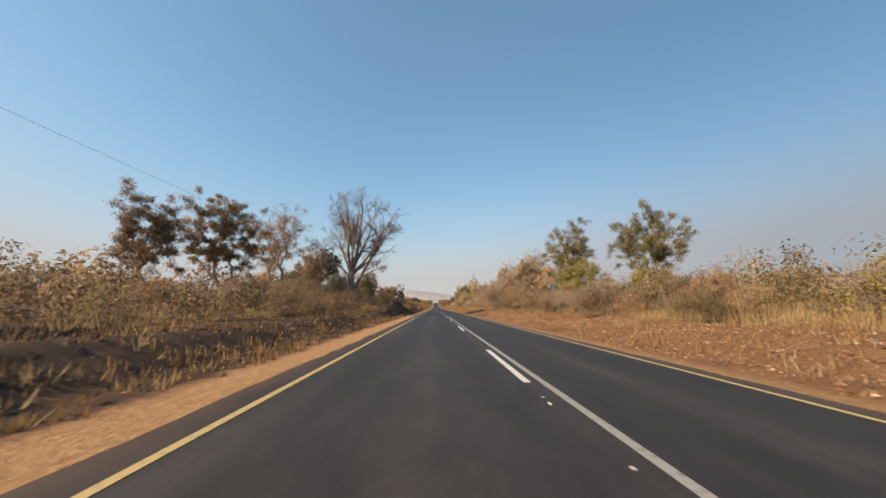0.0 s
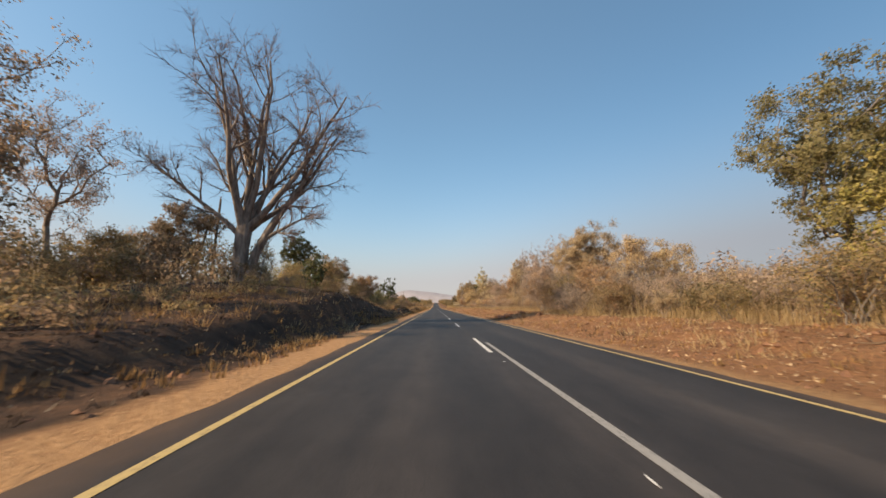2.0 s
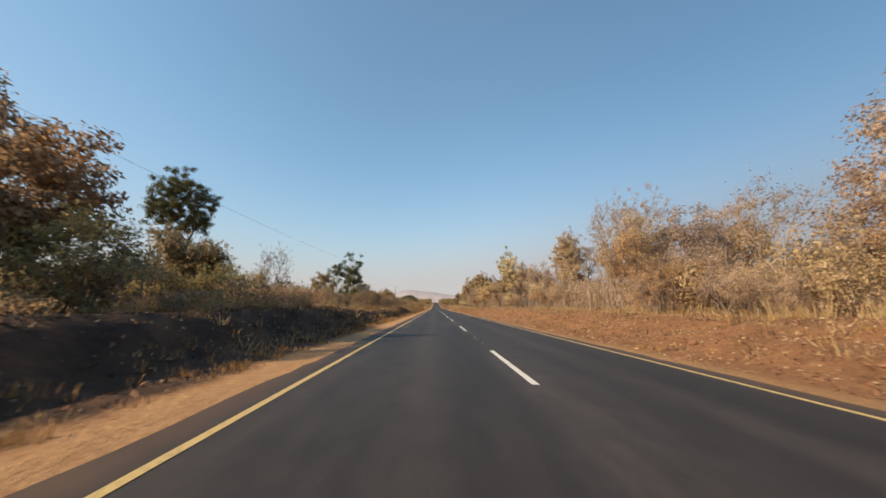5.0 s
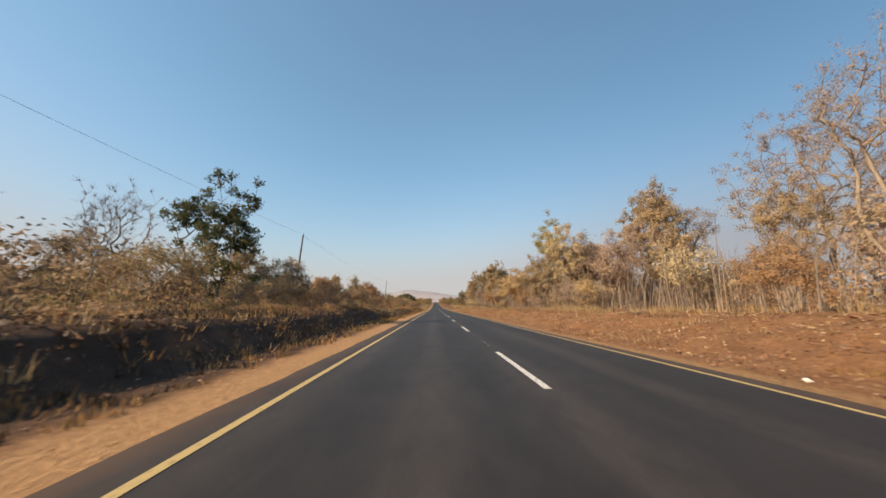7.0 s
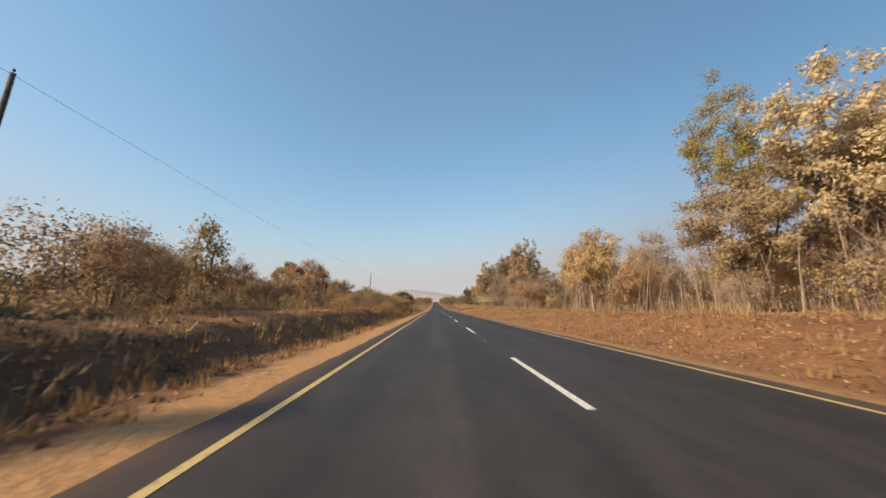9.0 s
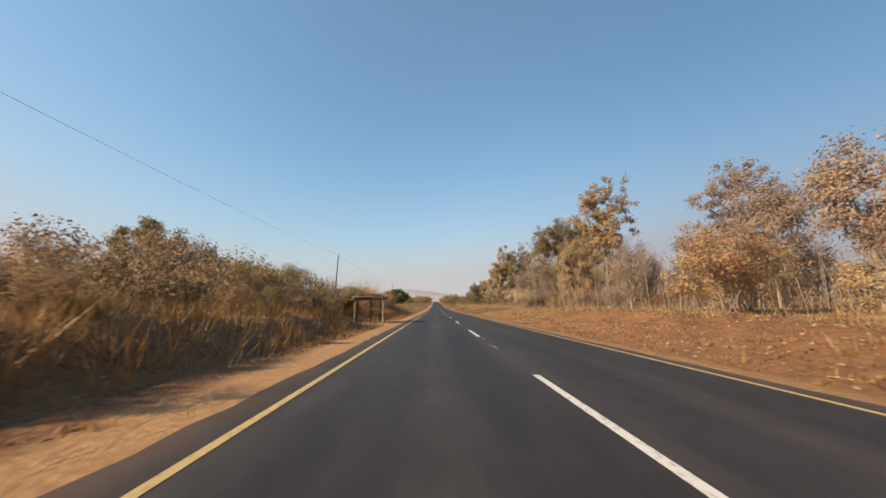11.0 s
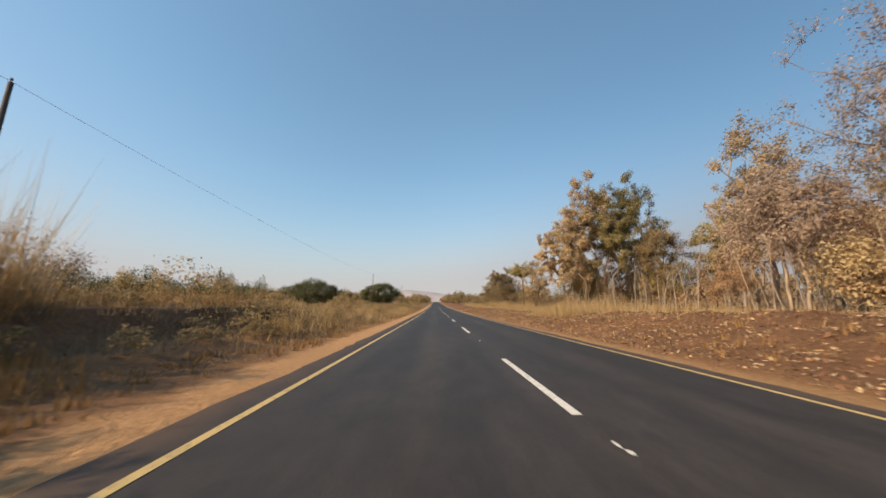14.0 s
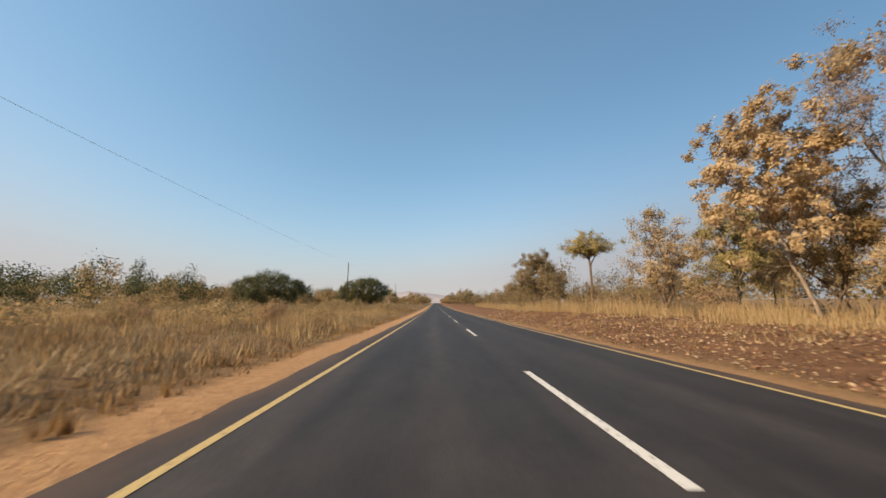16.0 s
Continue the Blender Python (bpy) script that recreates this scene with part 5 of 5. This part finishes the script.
    d[back] = np.stack([-0.5 * np.ones(back.sum()), rng.normal(0, 0.15, back.sum()), -0.5 * np.ones(back.sum())], 1) * rng.uniform(0.4, 1, (back.sum(), 1))
    c -= [ox, oy, z0]
    v, f = tubes(c - d / 2, c + d / 2, np.full(n, 0.012), np.full(n, 0.006), 3)
    roof = part("roof", mesh("roof", v, f, THATCH), e, "loose brown thatch of straw and twigs")
    for ob in rafters:
        ob.parent = roof
    for k in range(16):
        x, y, a = r.uniform(-8.3, -6.0), r.uniform(223.9, 226.7), r.uniform(0, 6.28)
        L = r.uniform(0.35, 0.8)
        stick = bar("roof_stick", (x, y, 2.02), (x + L * math.cos(a), y + L * math.sin(a), 2.06 + r.uniform(0.0, 0.22)), 0.014, 0.006, r.choice((WOOD_BROWN, WOOD_PALE)), "", 0.05)
        stick.parent = roof
    # rough stick counter at the roadside
    rail = bar("counter_rail", (-5.7, 223.95, 0.555), (-6.5, 224.0, 0.555), 0.03, 0.028, WOOD_BROWN)
    for x, y in ((-5.75, 224.1), (-6.45, 224.0), (-5.85, 225.5), (-6.5, 225.6)):
        leg = bar("counter_leg", (x, y, gz(x, y) - 0.2), (x + r.uniform(-0.12, 0.12), y, 0.58), 0.04, 0.035, r.choice((WOOD_DARK, WOOD_BROWN)))
        leg.parent = rail
    for k in range(8):
        stick = bar("counter_stick", (-5.65 - k * 0.12, 223.8, 0.60), (-5.65 - k * 0.12, 225.9 + r.uniform(-0.2, 0.3), 0.61 + r.uniform(-0.02, 0.05)), 0.03, 0.025, r.choice((WOOD_DARK, WOOD_BROWN)))
        stick.parent = rail
    tagged(e, "roadside stall of rough poles with a sagging thatched roof", "stall")


shelter()

ROCK, _nt, _b = material("red_earth_rock", 0.95)
_n = noise_tex(_nt, 4, 6, 0.7)
_nt.links.new(ramp(_nt, [(0.3, (0.10, 0.05, 0.032)), (0.7, (0.30, 0.16, 0.095))], _n).outputs[0], _b.inputs["Base Color"])
bump(_nt, _b, _n, 0.9, 0.06)
rnd = random.Random(23)
for k in range(26):
    bm = bmesh.new()
    bmesh.ops.create_icosphere(bm, subdivisions=2, radius=1.0)
    s = rnd.uniform(0.14, 0.42) if k < 14 else rnd.uniform(0.06, 0.16)
    off = Vector((rnd.uniform(0, 90), rnd.uniform(0, 90), 0))
    for v in bm.verts:
        v.co = v.co * (1 + 0.5 * noise.noise(v.co * 1.3 + off))
        v.co.z *= 0.7
    me = bpy.data.meshes.new("rock")
    bm.to_mesh(me)
    bm.free()
    me.materials.append(ROCK)
    x, y = (rnd.uniform(4.9, 8.0), rnd.uniform(63, 75)) if k < 14 else (rnd.uniform(4.6, 9), rnd.uniform(10, 300))
    ob = new("rock", me)
    ob.matrix_world = pose(x, y, gz(x, y) + s * 0.15, 0, 0, rnd.uniform(0, 360)) @ Matrix.Scale(s, 4)
    tagged(ob, "rough red-brown lump of earth and rock on the bank", "rock", "rocks on the bank")


def bag(x, y):
    """A crumpled plastic bag."""
    m, nt, b = material("white_plastic_film", 0.35)
    b.inputs["Base Color"].default_value = (0.75, 0.74, 0.72, 1)
    bm = bmesh.new()
    bmesh.ops.create_icosphere(bm, subdivisions=3, radius=0.05)
    for v in bm.verts:
        v.co *= 1 + 0.55 * noise.noise(v.co * 20) + 0.25 * noise.noise(v.co * 45)
        v.co.z *= 0.65
    me = bpy.data.meshes.new("plastic_bag")
    bm.to_mesh(me)
    bm.free()
    me.materials.append(m)
    ob = new("plastic_bag", me)
    ob.location = (x, y, gz(x, y) + 0.03)
    tagged(ob, "crumpled white plastic bag lying on the bank", "litter")


bag(4.35, 127.9)


def clods(count, x0, x1, y0, y1, low, high, seed):
    """Loose crumbs of earth on the bank."""
    rng = np.random.default_rng(seed)
    x, y = rng.uniform(x0, x1, count), rng.uniform(y0, y1, count)
    c = np.array([(p, q, gz(p, q)) for p, q in zip(x, y)])
    octa = np.array([(1, 0, 0), (0, 1, 0), (-1, 0, 0), (0, -1, 0), (0, 0, 0.8), (0, 0, -0.6)], float)
    s = low + (high - low) * rng.random((count, 1, 1)) ** 3
    v = c[:, None] + octa[None] * s * rng.uniform(0.55, 1.3, (count, 6, 3)) + rng.normal(size=(count, 6, 3)) * s * 0.15
    tri = np.array([(0, 1, 4), (1, 2, 4), (2, 3, 4), (3, 0, 4), (1, 0, 5), (2, 1, 5), (3, 2, 5), (0, 3, 5)])
    f = (np.arange(count) * 6)[:, None, None] + tri[None]
    tagged(new("earth_clods", mesh("earth_clods", v.reshape(-1, 3), f.reshape(-1, 3), ROCK)), "loose red-brown clods of earth on the bank", "clods", kind="stuff")


clods(16000, 4.1, 12.5, -5, 330, 0.015, 0.11, 81)
clods(4000, -11.5, -5.2, -5, 260, 0.02, 0.12, 82)


def fallen_branch(x, y, length, seed):
    """A dead branch with a few side twigs lying on the ground."""
    r = random.Random(seed)
    e = new("fallen_branch")
    e.location = (x, y, gz(x, y))
    turn = r.uniform(0, math.pi)
    pts = []
    for k in range(6):
        u = k / 5 - 0.5
        px, py = u * length * math.cos(turn) + r.uniform(-0.06, 0.06), u * length * math.sin(turn) + r.uniform(-0.06, 0.06)
        pts.append((px, py, gz(x + px, y + py) - gz(x, y) + 0.04 + r.uniform(0, 0.06)))
    part("limb", rod("limb", pts, [0.036 - 0.005 * k for k in range(6)], WOOD_PALE if seed % 3 else WOOD_BROWN, 6), e)
    for k in (2, 3, 4):
        a = pts[k]
        ang = turn + r.choice((-1, 1)) * r.uniform(0.5, 1.1)
        L = length * r.uniform(0.2, 0.4)
        b = (a[0] + L * math.cos(ang), a[1] + L * math.sin(ang), a[2] + r.uniform(0.05, 0.35))
        part("twig", rod("twig", [a, tuple((p + q) / 2 + 0.03 for p, q in zip(a, b)), b], [0.018, 0.013, 0.006], WOOD_BROWN, 6), e)
    tagged(e, "dead fallen branch lying on the roadside bank", "branch", "fallen branches")


rnd = random.Random(31)
for k in range(30):
    fallen_branch(rnd.uniform(7.5, 13.5), rnd.uniform(8, 300), rnd.uniform(0.7, 1.9), k)
for k in range(22):
    fallen_branch(rnd.uniform(-12, -6.5), rnd.uniform(5, 215), rnd.uniform(0.5, 1.2), 50 + k)
